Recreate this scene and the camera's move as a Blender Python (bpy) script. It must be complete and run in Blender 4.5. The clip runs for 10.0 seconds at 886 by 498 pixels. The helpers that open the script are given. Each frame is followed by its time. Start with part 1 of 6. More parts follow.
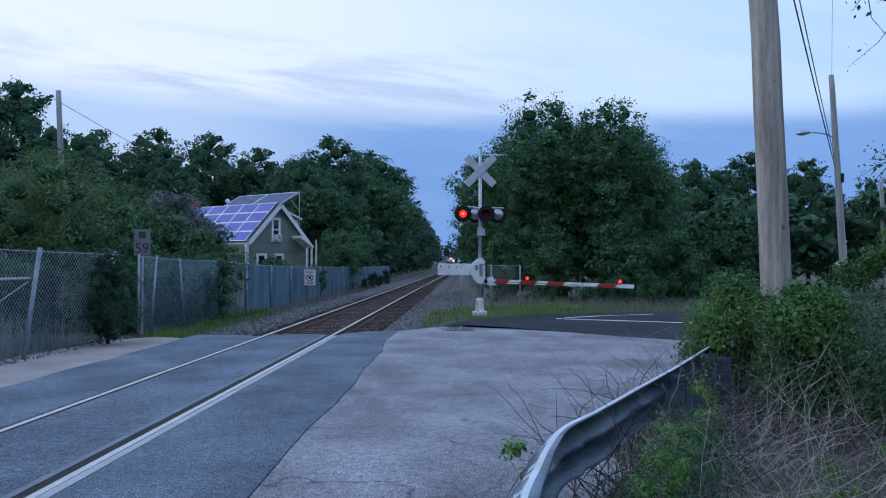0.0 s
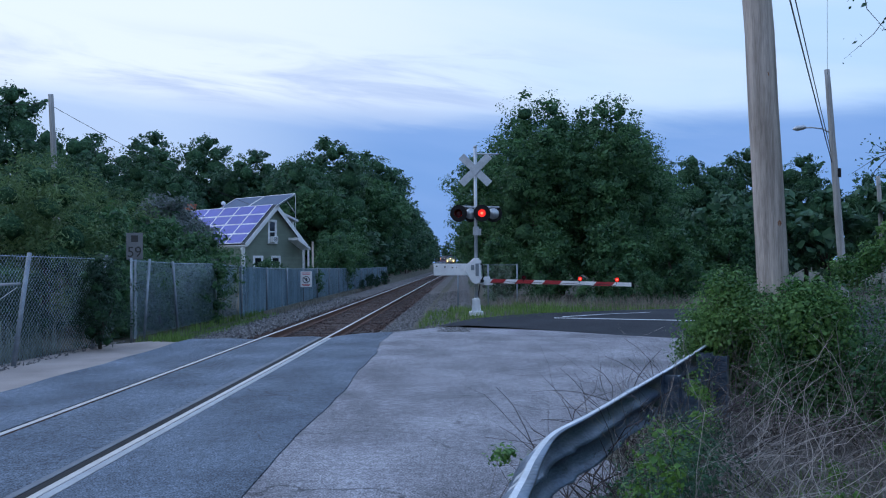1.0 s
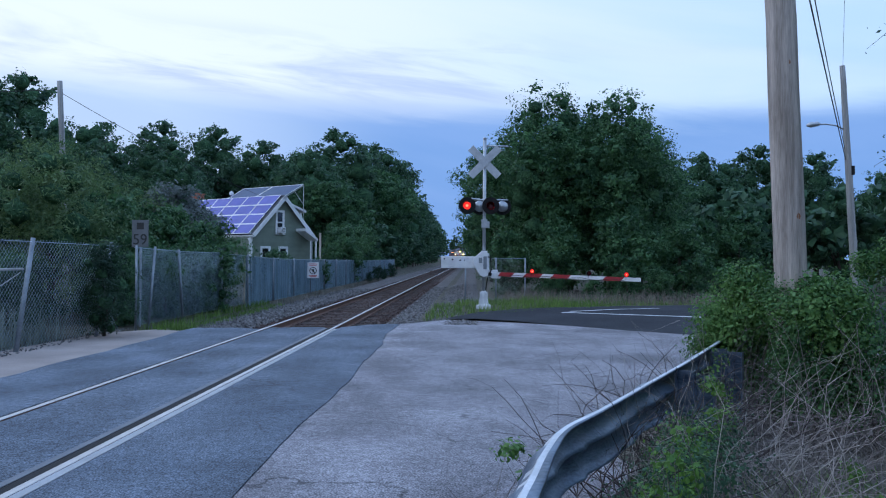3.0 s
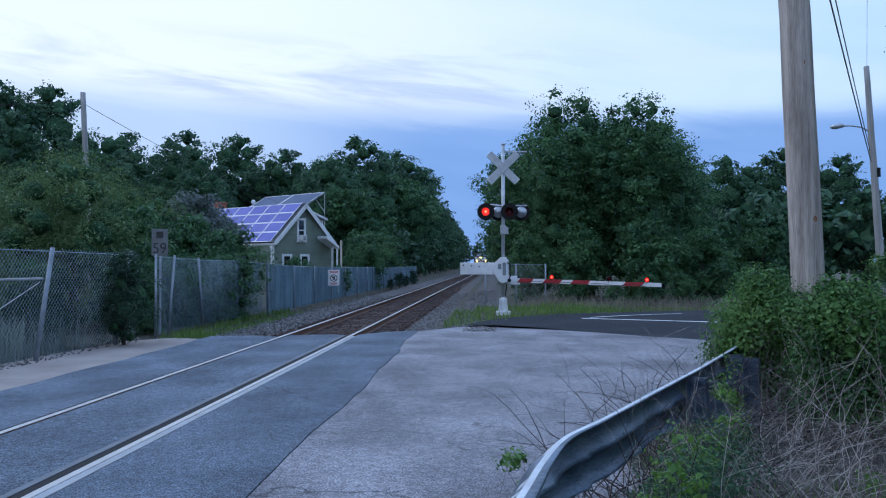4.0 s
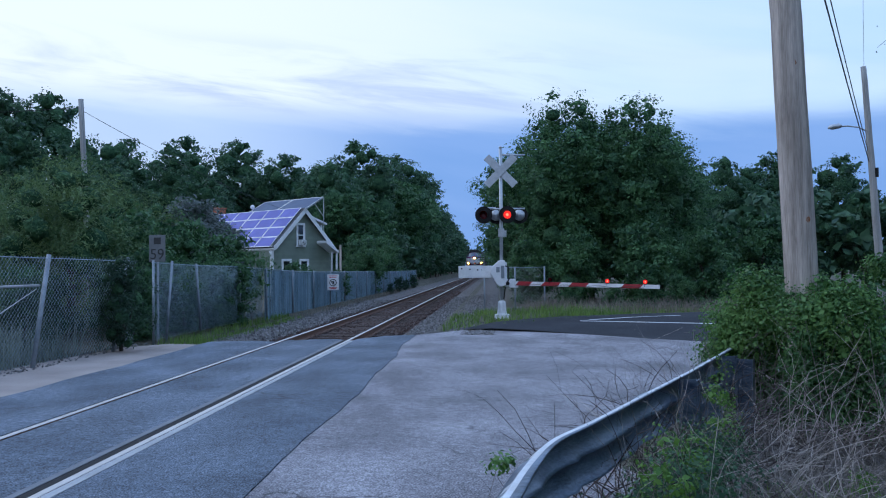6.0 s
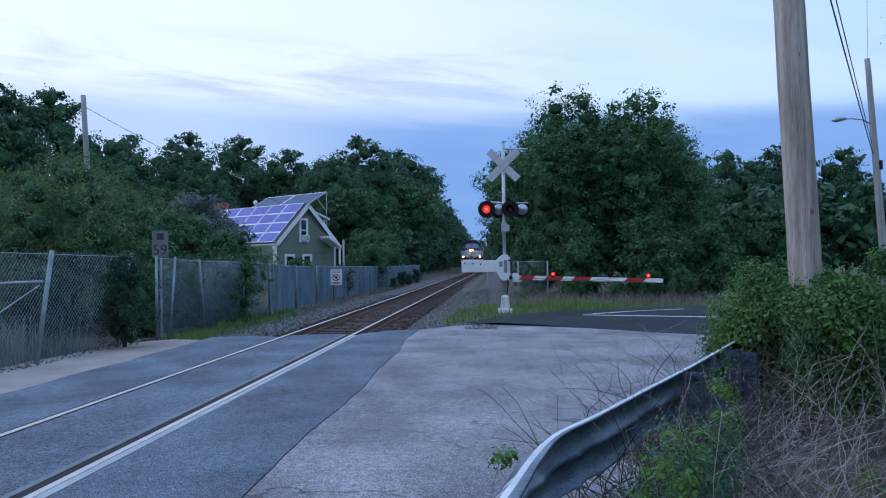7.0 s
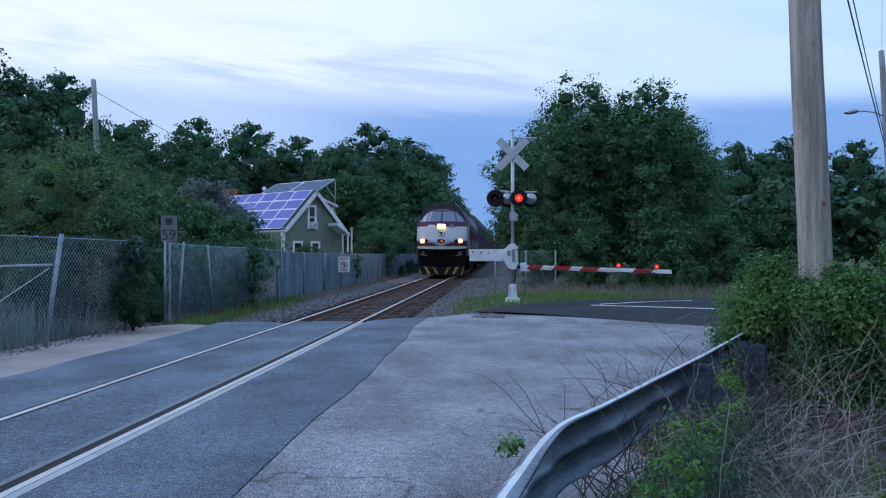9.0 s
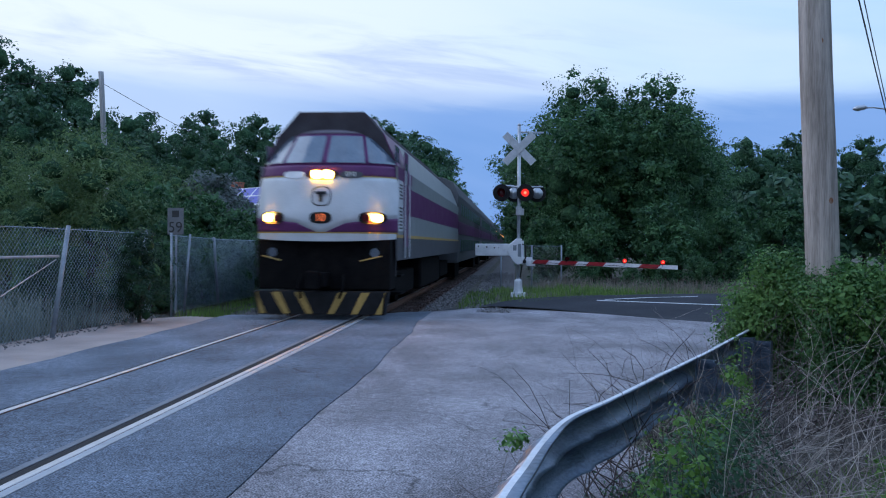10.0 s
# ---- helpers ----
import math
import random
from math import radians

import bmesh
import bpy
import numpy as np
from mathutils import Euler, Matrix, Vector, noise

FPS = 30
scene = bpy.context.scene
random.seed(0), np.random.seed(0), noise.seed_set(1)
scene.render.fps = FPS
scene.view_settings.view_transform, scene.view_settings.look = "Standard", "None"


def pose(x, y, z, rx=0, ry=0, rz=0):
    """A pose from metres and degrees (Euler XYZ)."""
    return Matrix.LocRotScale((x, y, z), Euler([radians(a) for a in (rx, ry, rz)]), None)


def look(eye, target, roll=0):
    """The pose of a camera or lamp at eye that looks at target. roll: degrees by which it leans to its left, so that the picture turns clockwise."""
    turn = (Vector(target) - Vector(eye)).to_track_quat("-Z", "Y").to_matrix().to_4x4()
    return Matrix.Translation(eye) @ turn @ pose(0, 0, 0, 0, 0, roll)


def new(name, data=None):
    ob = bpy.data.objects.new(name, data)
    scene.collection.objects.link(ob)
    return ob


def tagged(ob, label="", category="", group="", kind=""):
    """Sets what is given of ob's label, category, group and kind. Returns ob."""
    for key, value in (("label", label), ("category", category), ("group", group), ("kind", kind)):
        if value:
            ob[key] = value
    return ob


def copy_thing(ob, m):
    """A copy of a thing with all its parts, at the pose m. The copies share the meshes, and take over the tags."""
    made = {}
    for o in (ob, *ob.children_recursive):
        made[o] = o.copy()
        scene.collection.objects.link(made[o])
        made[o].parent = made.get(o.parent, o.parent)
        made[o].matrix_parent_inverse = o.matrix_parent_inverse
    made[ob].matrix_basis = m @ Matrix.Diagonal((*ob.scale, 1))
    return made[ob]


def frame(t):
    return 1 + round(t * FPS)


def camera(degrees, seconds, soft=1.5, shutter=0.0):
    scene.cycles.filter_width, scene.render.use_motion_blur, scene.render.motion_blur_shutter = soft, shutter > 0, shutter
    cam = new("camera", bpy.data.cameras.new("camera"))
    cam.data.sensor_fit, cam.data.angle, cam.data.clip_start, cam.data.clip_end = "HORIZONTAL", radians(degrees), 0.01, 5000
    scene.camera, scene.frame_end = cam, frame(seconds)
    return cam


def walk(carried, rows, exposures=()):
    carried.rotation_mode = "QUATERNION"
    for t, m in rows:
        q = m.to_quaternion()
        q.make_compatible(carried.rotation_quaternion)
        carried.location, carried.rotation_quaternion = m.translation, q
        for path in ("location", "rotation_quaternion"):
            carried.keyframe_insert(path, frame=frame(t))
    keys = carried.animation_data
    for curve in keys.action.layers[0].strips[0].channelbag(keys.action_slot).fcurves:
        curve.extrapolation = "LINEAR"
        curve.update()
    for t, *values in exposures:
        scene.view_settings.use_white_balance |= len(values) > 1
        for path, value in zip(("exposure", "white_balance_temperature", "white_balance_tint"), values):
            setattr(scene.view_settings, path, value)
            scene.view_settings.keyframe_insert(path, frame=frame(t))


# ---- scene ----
cam = camera(56.0, 10.0, soft=1.1, shutter=0.3)
PATH = [
    (0, (3.84, 0.094, 1.678), (3.781, 2.093, 1.71), 0.3),
    (0.5, (3.802, 0.174, 1.686), (3.745, 2.173, 1.72), -0.2),
    (1, (3.914, 0.257, 1.682), (3.859, 2.256, 1.714), -0.4),
    (1.5, (3.999, 0.334, 1.662), (3.935, 2.332, 1.694), 0.2),
    (2, (3.915, 0.392, 1.652), (3.851, 2.39, 1.681), 0.7),
    (2.5, (3.876, 0.426, 1.641), (3.818, 2.425, 1.656), 0.5),
    (4, (4.029, 0.545, 1.634), (3.9, 2.541, 1.667), 0.0),
    (4.5, (4.054, 0.544, 1.638), (3.922, 2.539, 1.681), -0.4),
    (5, (4.071, 0.555, 1.634), (3.938, 2.55, 1.682), -0.4),
    (5.5, (4.089, 0.558, 1.635), (3.961, 2.553, 1.682), -0.4),
    (7, (4.107, 0.576, 1.63), (3.969, 2.571, 1.659), -0.7),
    (7.5, (4.106, 0.59, 1.629), (3.96, 2.585, 1.656), -0.5),
    (8, (4.108, 0.582, 1.628), (3.958, 2.576, 1.649), -0.3),
    (8.5, (4.106, 0.587, 1.623), (3.957, 2.581, 1.635), -0.1),
    (9, (4.101, 0.591, 1.622), (3.944, 2.585, 1.624), 0.0),
    (9.5, (4.099, 0.601, 1.618), (3.927, 2.594, 1.611), 0.1),
    (10, (4.101, 0.595, 1.621), (3.93, 2.588, 1.609), 0.4),
]
walk(cam, [(t, look(eye, target, roll)) for t, eye, target, roll in PATH], [(0.0, -0.03, 5560, 9), (1.5, 0.02, 5560, 9), (4.0, 0.08, 5560, 9), (8.0, 0.07, 5560, 9), (10.0, 0.03, 5560, 9)])


# --- world and light: dusk under a broken overcast, brighter to the left ---
world = bpy.data.worlds.new("dusk_sky")
scene.world = world
world.use_nodes = True
wn, wl = world.node_tree.nodes, world.node_tree.links
wn.clear()


def wnode(kind, **props):
    n = wn.new(kind)
    for k, v in props.items():
        if k == "op":
            n.operation = v
        elif k == "blend":
            n.data_type, n.blend_type = "RGBA", v
    return n


def wmath(op, a, b=0.0, clamp=False):
    n = wnode("ShaderNodeMath", op=op)
    n.use_clamp = clamp
    for i, v in enumerate((a, b)):
        if isinstance(v, (int, float)):
            n.inputs[i].default_value = v
        else:
            wl.new(v, n.inputs[i])
    return n.outputs[0]


def wmix(fac, a, b):
    n = wnode("ShaderNodeMix", blend="MIX")
    for i, v in ((0, fac), (6, a), (7, b)):
        if isinstance(v, (int, float, tuple)):
            n.inputs[i].default_value = v
        else:
            wl.new(v, n.inputs[i])
    return n.outputs[2]


coord = wn.new("ShaderNodeTexCoord")
sep = wn.new("ShaderNodeSeparateXYZ")
wl.new(coord.outputs["Generated"], sep.inputs[0])
dx, dy, dz = sep.outputs
sky = wn.new("ShaderNodeTexSky")
sky.sky_type, sky.sun_disc = "NISHITA", False
sky.sun_elevation, sky.sun_rotation = radians(3.0), radians(-50)


def wsmooth(x, a, b, lo=0.0, hi=1.0):
    n = wn.new("ShaderNodeMapRange")
    n.interpolation_type = "SMOOTHSTEP"
    for k, v in ((1, a), (2, b), (3, lo), (4, hi)):
        n.inputs[k].default_value = v
    wl.new(x, n.inputs[0])
    return n.outputs[0]


def wnoise(sx, sy, sz, tilt, scale, detail, rough, warp):
    """Noise over the sky's directions, drawn out along the horizon and tilted down to the right."""
    v = wn.new("ShaderNodeCombineXYZ")
    wl.new(wmath("MULTIPLY", dx, sx), v.inputs[0])
    wl.new(wmath("MULTIPLY", dy, sy), v.inputs[1])
    wl.new(wmath("MULTIPLY", wmath("ADD", dz, wmath("MULTIPLY", dx, tilt)), sz), v.inputs[2])
    t = wn.new("ShaderNodeTexNoise")
    t.inputs["Scale"].default_value, t.inputs["Detail"].default_value = scale, detail
    t.inputs["Roughness"].default_value, t.inputs["Distortion"].default_value = rough, warp
    wl.new(v.outputs[0], t.inputs["Vector"])
    return t.outputs[0]


soft = wnoise(1.6, 1.6, 8.0, 0.16, 1.3, 5.0, 0.5, 0.3)
wisp = wnoise(2.0, 2.0, 15.0, 0.10, 2.0, 7.0, 0.56, 0.5)
# clear upper sky: white to the left, pale blue to the right, deeper blue overhead
side_mix = wsmooth(dx, -0.35, 0.42)
high = wmix(side_mix, (0.97, 0.99, 1.01, 1), (0.60, 0.77, 1.0, 1))
high = wmix(wsmooth(dz, 0.36, 0.85), high, (0.58, 0.86, 1.38, 1))
high = wmix(wmath("MULTIPLY", wsmooth(soft, 0.40, 0.62), 0.30), high, (0.97, 0.98, 1.0, 1))
# lavender streaks below the white on the left
band = wmath("MULTIPLY", wsmooth(dz, 0.150, 0.19), wsmooth(dz, 0.215, 0.275, 1.0, 0.0))
band = wmath("MULTIPLY", band, wsmooth(dx, -0.02, 0.20, 1.0, 0.12))
streaked = wmix(wmath("MULTIPLY", wmath("MULTIPLY", band, wsmooth(wisp, 0.42, 0.68)), 0.72), high, (0.48, 0.57, 0.80, 1))
# the long blue bank above the horizon
edge_z = wmath("ADD", wmath("ADD", dz, wmath("MULTIPLY", wmath("SUBTRACT", wisp, 0.5), 0.045)), wmath("MULTIPLY", dx, 0.035))
bank_mask = wsmooth(edge_z, 0.150, 0.196, 1.0, 0.0)
bank_tone = wmix(wsmooth(dx, -0.36, -0.06), (0.60, 0.71, 0.89, 1), (0.230, 0.390, 0.72, 1))
bank_tone = wmix(wmath("MULTIPLY", wsmooth(soft, 0.45, 0.65), 0.25), bank_tone, (0.40, 0.54, 0.86, 1))
body = wmix(bank_mask, streaked, bank_tone)
nishita = wnode("ShaderNodeMix", blend="MULTIPLY")
nishita.inputs[0].default_value = 1.0
wl.new(sky.outputs[0], nishita.inputs[6])
nishita.inputs[7].default_value = (0.1, 0.1, 0.1, 1)
whole = wmix(0.93, nishita.outputs[2], body)
back = wn.new("ShaderNodeBackground")
back.inputs["Strength"].default_value = 1.0
wl.new(whole, back.inputs[0])
wout = wn.new("ShaderNodeOutputWorld")
wl.new(back.outputs[0], wout.inputs[0])

sun_data = bpy.data.lights.new("sun", "SUN")
sun_data.energy, sun_data.angle, sun_data.color = 0.5, radians(40), (0.93, 0.95, 1.0)
sun = new("sun", sun_data)
sun.matrix_world = look((-30, 20, 40), (0, 12, 0))


# --- materials ---
def material(name, a, b, rough=0.7, scale=8.0, fine=90.0, bump=0.3, metal=0.0, island=0.0, piece=0.0, stretch=(1, 1, 1), spec=0.5, depth=0.01, sheen=0.0):
    """Two colours mixed by a coarse and a fine noise at world size, with fine relief."""
    m = bpy.data.materials.new(name)
    m.use_nodes = True
    n, l = m.node_tree.nodes, m.node_tree.links
    p = n["Principled BSDF"]
    p.inputs["Metallic"].default_value, p.inputs["Specular IOR Level"].default_value = metal, spec
    tc, mp = n.new("ShaderNodeTexCoord"), n.new("ShaderNodeMapping")
    mp.inputs["Scale"].default_value = stretch
    l.new(tc.outputs["Object"], mp.inputs[0])
    big, small = n.new("ShaderNodeTexNoise"), n.new("ShaderNodeTexNoise")
    for t, s, d in ((big, scale, 5), (small, fine, 3)):
        t.inputs["Scale"].default_value, t.inputs["Detail"].default_value = s, d
        l.new(mp.outputs[0], t.inputs["Vector"])
    mixed = n.new("ShaderNodeMath")
    mixed.operation = "MULTIPLY_ADD"
    l.new(small.outputs[0], mixed.inputs[0])
    mixed.inputs[1].default_value = 0.5
    l.new(big.outputs[0], mixed.inputs[2])
    spread = n.new("ShaderNodeMapRange")
    spread.inputs[1].default_value, spread.inputs[2].default_value = 0.5, 1.0
    l.new(mixed.outputs[0], spread.inputs[0])
    fac = spread.outputs[0]
    if island or piece:
        src = n.new("ShaderNodeNewGeometry").outputs["Random Per Island"] if island else n.new("ShaderNodeObjectInfo").outputs["Random"]
        add = n.new("ShaderNodeMapRange")
        add.inputs[3].default_value, add.inputs[4].default_value = -(island or piece), (island or piece)
        l.new(src, add.inputs[0])
        s2 = n.new("ShaderNodeMath")
        s2.use_clamp = True
        l.new(fac, s2.inputs[0])
        l.new(add.outputs[0], s2.inputs[1])
        fac = s2.outputs[0]
    mix = n.new("ShaderNodeMix")
    mix.data_type = "RGBA"
    l.new(fac, mix.inputs[0])
    mix.inputs[6].default_value, mix.inputs[7].default_value = (*a, 1), (*b, 1)
    l.new(mix.outputs[2], p.inputs["Base Color"])
    rr = n.new("ShaderNodeMapRange")
    rr.inputs[3].default_value, rr.inputs[4].default_value = max(rough - 0.1, 0.02), min(rough + 0.1, 1)
    l.new(big.outputs[0], rr.inputs[0])
    l.new(rr.outputs[0], p.inputs["Roughness"])
    if bump:
        bp = n.new("ShaderNodeBump")
        bp.inputs["Strength"].default_value, bp.inputs["Distance"].default_value = bump, depth
        l.new(small.outputs[0], bp.inputs["Height"])
        l.new(bp.outputs[0], p.inputs["Normal"])
    return m


def cracked(m, scale, colour, width):
    """Adds fine dark cracks, broken up by noise, to a material made above."""
    n, l = m.node_tree.nodes, m.node_tree.links
    p = n["Principled BSDF"]
    src = p.inputs["Base Color"].links[0].from_socket
    tc, v, w = n.new("ShaderNodeTexCoord"), n.new("ShaderNodeTexVoronoi"), n.new("ShaderNodeTexNoise")
    w.inputs["Scale"].default_value, w.inputs["Detail"].default_value = 1.6, 6
    l.new(tc.outputs["Object"], w.inputs["Vector"])
    add = n.new("ShaderNodeMix")
    add.data_type, add.blend_type = "RGBA", "LINEAR_LIGHT"
    add.inputs[0].default_value = 0.35
    l.new(tc.outputs["Object"], add.inputs[6])
    l.new(w.outputs["Color"], add.inputs[7])
    v.feature = "DISTANCE_TO_EDGE"
    v.inputs["Scale"].default_value = scale
    l.new(add.outputs[2], v.inputs["Vector"])
    r = n.new("ShaderNodeMapRange")
    r.inputs[1].default_value, r.inputs[2].default_value, r.inputs[3].default_value, r.inputs[4].default_value = 0.0, width, 1.0, 0.0
    l.new(v.outputs["Distance"], r.inputs[0])
    gate = n.new("ShaderNodeMapRange")
    gate.inputs[1].default_value, gate.inputs[2].default_value = 0.48, 0.62
    big = n.new("ShaderNodeTexNoise")
    big.inputs["Scale"].default_value = 0.5
    l.new(tc.outputs["Object"], big.inputs["Vector"])
    l.new(big.outputs[0], gate.inputs[0])
    mul = n.new("ShaderNodeMath")
    mul.operation = "MULTIPLY"
    l.new(r.outputs[0], mul.inputs[0])
    l.new(gate.outputs[0], mul.inputs[1])
    mix = n.new("ShaderNodeMix")
    mix.data_type = "RGBA"
    l.new(mul.outputs[0], mix.inputs[0])
    l.new(src, mix.inputs[6])
    mix.inputs[7].default_value = (*colour, 1)
    l.new(mix.outputs[2], p.inputs["Base Color"])
    return m


def speckled(m, scale, amount, patch=0.0):
    """Adds aggregate speckle, and broad worn patches, to a material made above."""
    n, l = m.node_tree.nodes, m.node_tree.links
    p = n["Principled BSDF"]
    src = p.inputs["Base Color"].links[0].from_socket
    tc = n.new("ShaderNodeTexCoord")
    for s, a, detail in ((scale, amount, 1.0), (14.0, amount * 0.3, 4.0), (1.1, patch, 7.0)):
        if not a:
            continue
        t, r, mix = n.new("ShaderNodeTexNoise"), n.new("ShaderNodeMapRange"), n.new("ShaderNodeMix")
        t.inputs["Scale"].default_value, t.inputs["Detail"].default_value = s, detail
        mp = n.new("ShaderNodeMapping")
        mp.inputs["Scale"].default_value = (1, 1, 1) if s > 5 else (1.0, 0.55, 1)
        l.new(tc.outputs["Object"], mp.inputs[0])
        l.new(mp.outputs[0], t.inputs["Vector"])
        r.inputs[1].default_value, r.inputs[2].default_value, r.inputs[3].default_value, r.inputs[4].default_value = 0.36, 0.64, 1 - a, 1 + a
        l.new(t.outputs[0], r.inputs[0])
        mix.data_type, mix.blend_type = "RGBA", "MULTIPLY"
        mix.inputs[0].default_value = 1.0
        l.new(src, mix.inputs[6])
        l.new(r.outputs[0], mix.inputs[7])
        src = mix.outputs[2]
    l.new(src, p.inputs["Base Color"])
    return m


def glow(name, colour, strength):
    m = bpy.data.materials.new(name)
    m.use_nodes = True
    p = m.node_tree.nodes["Principled BSDF"]
    p.inputs["Base Color"].default_value = (*[c * 0.3 for c in colour], 1)
    p.inputs["Emission Color"].default_value = (*colour, 1)
    p.inputs["Emission Strength"].default_value = strength
    return m


def leafy(name, a, b, through_light=0.35):
    """Leaves: varied leaf by leaf, with some light coming through them."""
    m = material(name, a, b, rough=0.55, scale=0.9, fine=5, bump=0, island=0.32, spec=0.35)
    n, l = m.node_tree.nodes, m.node_tree.links
    p, out = n["Principled BSDF"], n["Material Output"]
    tr, mx = n.new("ShaderNodeBsdfTranslucent"), n.new("ShaderNodeMixShader")
    l.new(p.inputs["Base Color"].links[0].from_socket, tr.inputs[0])
    mx.inputs[0].default_value = through_light
    l.new(p.outputs[0], mx.inputs[1])
    l.new(tr.outputs[0], mx.inputs[2])
    l.new(mx.outputs[0], out.inputs[0])
    return m


M_asphalt = speckled(cracked(material("asphalt_dark", (0.066, 0.081, 0.106), (0.158, 0.182, 0.222), 0.88, 0.7, 60, 0.9, depth=0.008, spec=0.3), 0.45, (0.05, 0.05, 0.055), 0.008), 68, 0.58, 0.20)
M_lot = speckled(cracked(material("asphalt_worn", (0.138, 0.130, 0.141), (0.310, 0.295, 0.312), 0.9, 0.6, 60, 0.9, depth=0.008, spec=0.3), 0.55, (0.08, 0.075, 0.08), 0.011), 72, 0.60, 0.21)
M_newroad = material("asphalt_fresh", (0.022, 0.024, 0.029), (0.045, 0.047, 0.055), 0.95, 0.8, 60, 0.4, spec=0.15)
M_joint = material("joint_tar", (0.02, 0.02, 0.022), (0.05, 0.05, 0.055), 0.9, 3, 60)
M_sand = material("sandy_path", (0.24, 0.20, 0.18), (0.38, 0.32, 0.29), 0.95, 1.2, 40, 0.5)
M_paint = material("road_paint", (0.55, 0.56, 0.56), (0.8, 0.8, 0.8), 0.6, 3, 50)
M_ground = material("ground_grass_dirt", (0.035, 0.038, 0.022), (0.105, 0.09, 0.066), 1.0, 0.8, 14, 1.0, depth=0.05)
M_ballast = material("ballast_bed", (0.05, 0.043, 0.041), (0.155, 0.138, 0.132), 0.95, 2.0, 22, 1.0, depth=0.05)
M_stone = material("ballast_stone", (0.06, 0.056, 0.055), (0.22, 0.208, 0.205), 0.9, 8, 60, 0.3, island=0.5)
M_rustbed = material("rusty_ballast", (0.030, 0.019, 0.017), (0.105, 0.064, 0.052), 0.95, 2.0, 24, 1.0, depth=0.05)
M_tie = material("weathered_tie", (0.028, 0.019, 0.017), (0.085, 0.055, 0.045), 0.9, 3, 40, 0.6, piece=0.3, stretch=(0.3, 3, 3))
M_railtop = material("polished_rail", (0.46, 0.47, 0.50), (0.64, 0.65, 0.68), 0.42, 4, 60, 0.05, metal=1.0)
M_rust = material("rusty_steel", (0.085, 0.045, 0.03), (0.19, 0.10, 0.07), 0.8, 6, 60, 0.4)
M_edging = material("crossing_edging", (0.25, 0.26, 0.28), (0.40, 0.41, 0.43), 0.55, 3, 60, 0.3)
M_rubber = material("worn_rubber_strip", (0.12, 0.128, 0.145), (0.20, 0.21, 0.23), 0.8, 3, 60, 0.3)
# near-black colour stands for the shade down in the groove
M_groove = material("shaded_groove", (0.006, 0.006, 0.007), (0.016, 0.016, 0.018), 0.95, 3, 60)
M_galv = material("galvanised_steel", (0.33, 0.35, 0.38), (0.52, 0.54, 0.57), 0.45, 5, 40, 0.1, metal=0.7)
# weathering streaks, darkened overall for the shade behind the rail
M_guard = material("weathered_guard_rail_shaded", (0.035, 0.055, 0.095), (0.23, 0.29, 0.39), 0.34, 2.2, 26, 0.25, metal=0.6, stretch=(1, 1, 4))
# paler copy: skylight on the top edge put into its colour
M_guardtop = material("guard_rail_edge_skylit", (0.50, 0.52, 0.56), (0.74, 0.76, 0.80), 0.4, 5, 40, 0.1, metal=0.25)
M_fencepost = material("dull_galvanised_post", (0.16, 0.185, 0.215), (0.30, 0.33, 0.37), 0.5, 5, 40, 0.1, metal=0.4)
M_wire = material("fence_wire", (0.21, 0.29, 0.36), (0.38, 0.48, 0.57), 0.5, 5, 40, 0, metal=0.5)
M_slat = material("privacy_slat", (0.055, 0.112, 0.142), (0.205, 0.30, 0.37), 0.6, 0.8, 9, 0.1, island=0.4)
M_pole = material("weathered_pole_wood", (0.24, 0.20, 0.175), (0.62, 0.54, 0.48), 0.9, 5, 40, 0.9, stretch=(3, 3, 0.18), depth=0.012)
M_stain = material("rust_stain", (0.20, 0.08, 0.035), (0.30, 0.14, 0.07), 0.9, 8, 60)
M_polegrey = material("grey_pole_wood", (0.22, 0.215, 0.21), (0.40, 0.39, 0.38), 0.9, 4, 30, 0.6, stretch=(3, 3, 0.2))
M_white = material("white_paint", (0.62, 0.63, 0.65), (0.82, 0.83, 0.84), 0.5, 4, 40, 0.05)
M_board = material("weathered_board", (0.36, 0.38, 0.41), (0.54, 0.56, 0.59), 0.6, 6, 40, 0.1)
M_gatewhite = material("gate_white_enamel", (0.62, 0.63, 0.66), (0.80, 0.81, 0.83), 0.4, 5, 40, 0.05)
M_black = material("black_enamel", (0.006, 0.006, 0.007), (0.016, 0.016, 0.018), 0.5, 5, 40, 0.05, spec=0.2)
M_red = material("red_reflective", (0.26, 0.014, 0.022), (0.38, 0.024, 0.034), 0.4, 6, 50, 0.05)
M_redlens_off = material("dark_red_lens", (0.05, 0.004, 0.006), (0.10, 0.008, 0.01), 0.15, 20, 80, 0.2)
M_redlens_on = glow("lit_red_lens", (1.0, 0.03, 0.02), 1.1)
M_redcore = glow("lit_lamp_core", (1.0, 0.13, 0.06), 3.0)
M_siding = material("grey_green_clapboard", (0.150, 0.185, 0.150), (0.215, 0.255, 0.210), 0.75, 2, 30, 0.1, piece=0.15)
M_roof = material("dark_shingle", (0.05, 0.05, 0.055), (0.11, 0.11, 0.115), 0.9, 4, 30, 0.4)
M_glass = material("dark_window_glass", (0.01, 0.012, 0.015), (0.02, 0.022, 0.026), 0.06, 2, 20, 0, spec=0.9)
M_pv = material("solar_cell_blue", (0.08, 0.085, 0.33), (0.125, 0.13, 0.45), 0.35, 1.5, 25, 0, piece=0.2, spec=0.15)
M_thermal = material("collector_glass", (0.07, 0.095, 0.16), (0.11, 0.14, 0.21), 0.55, 2, 20, 0, spec=0.08)
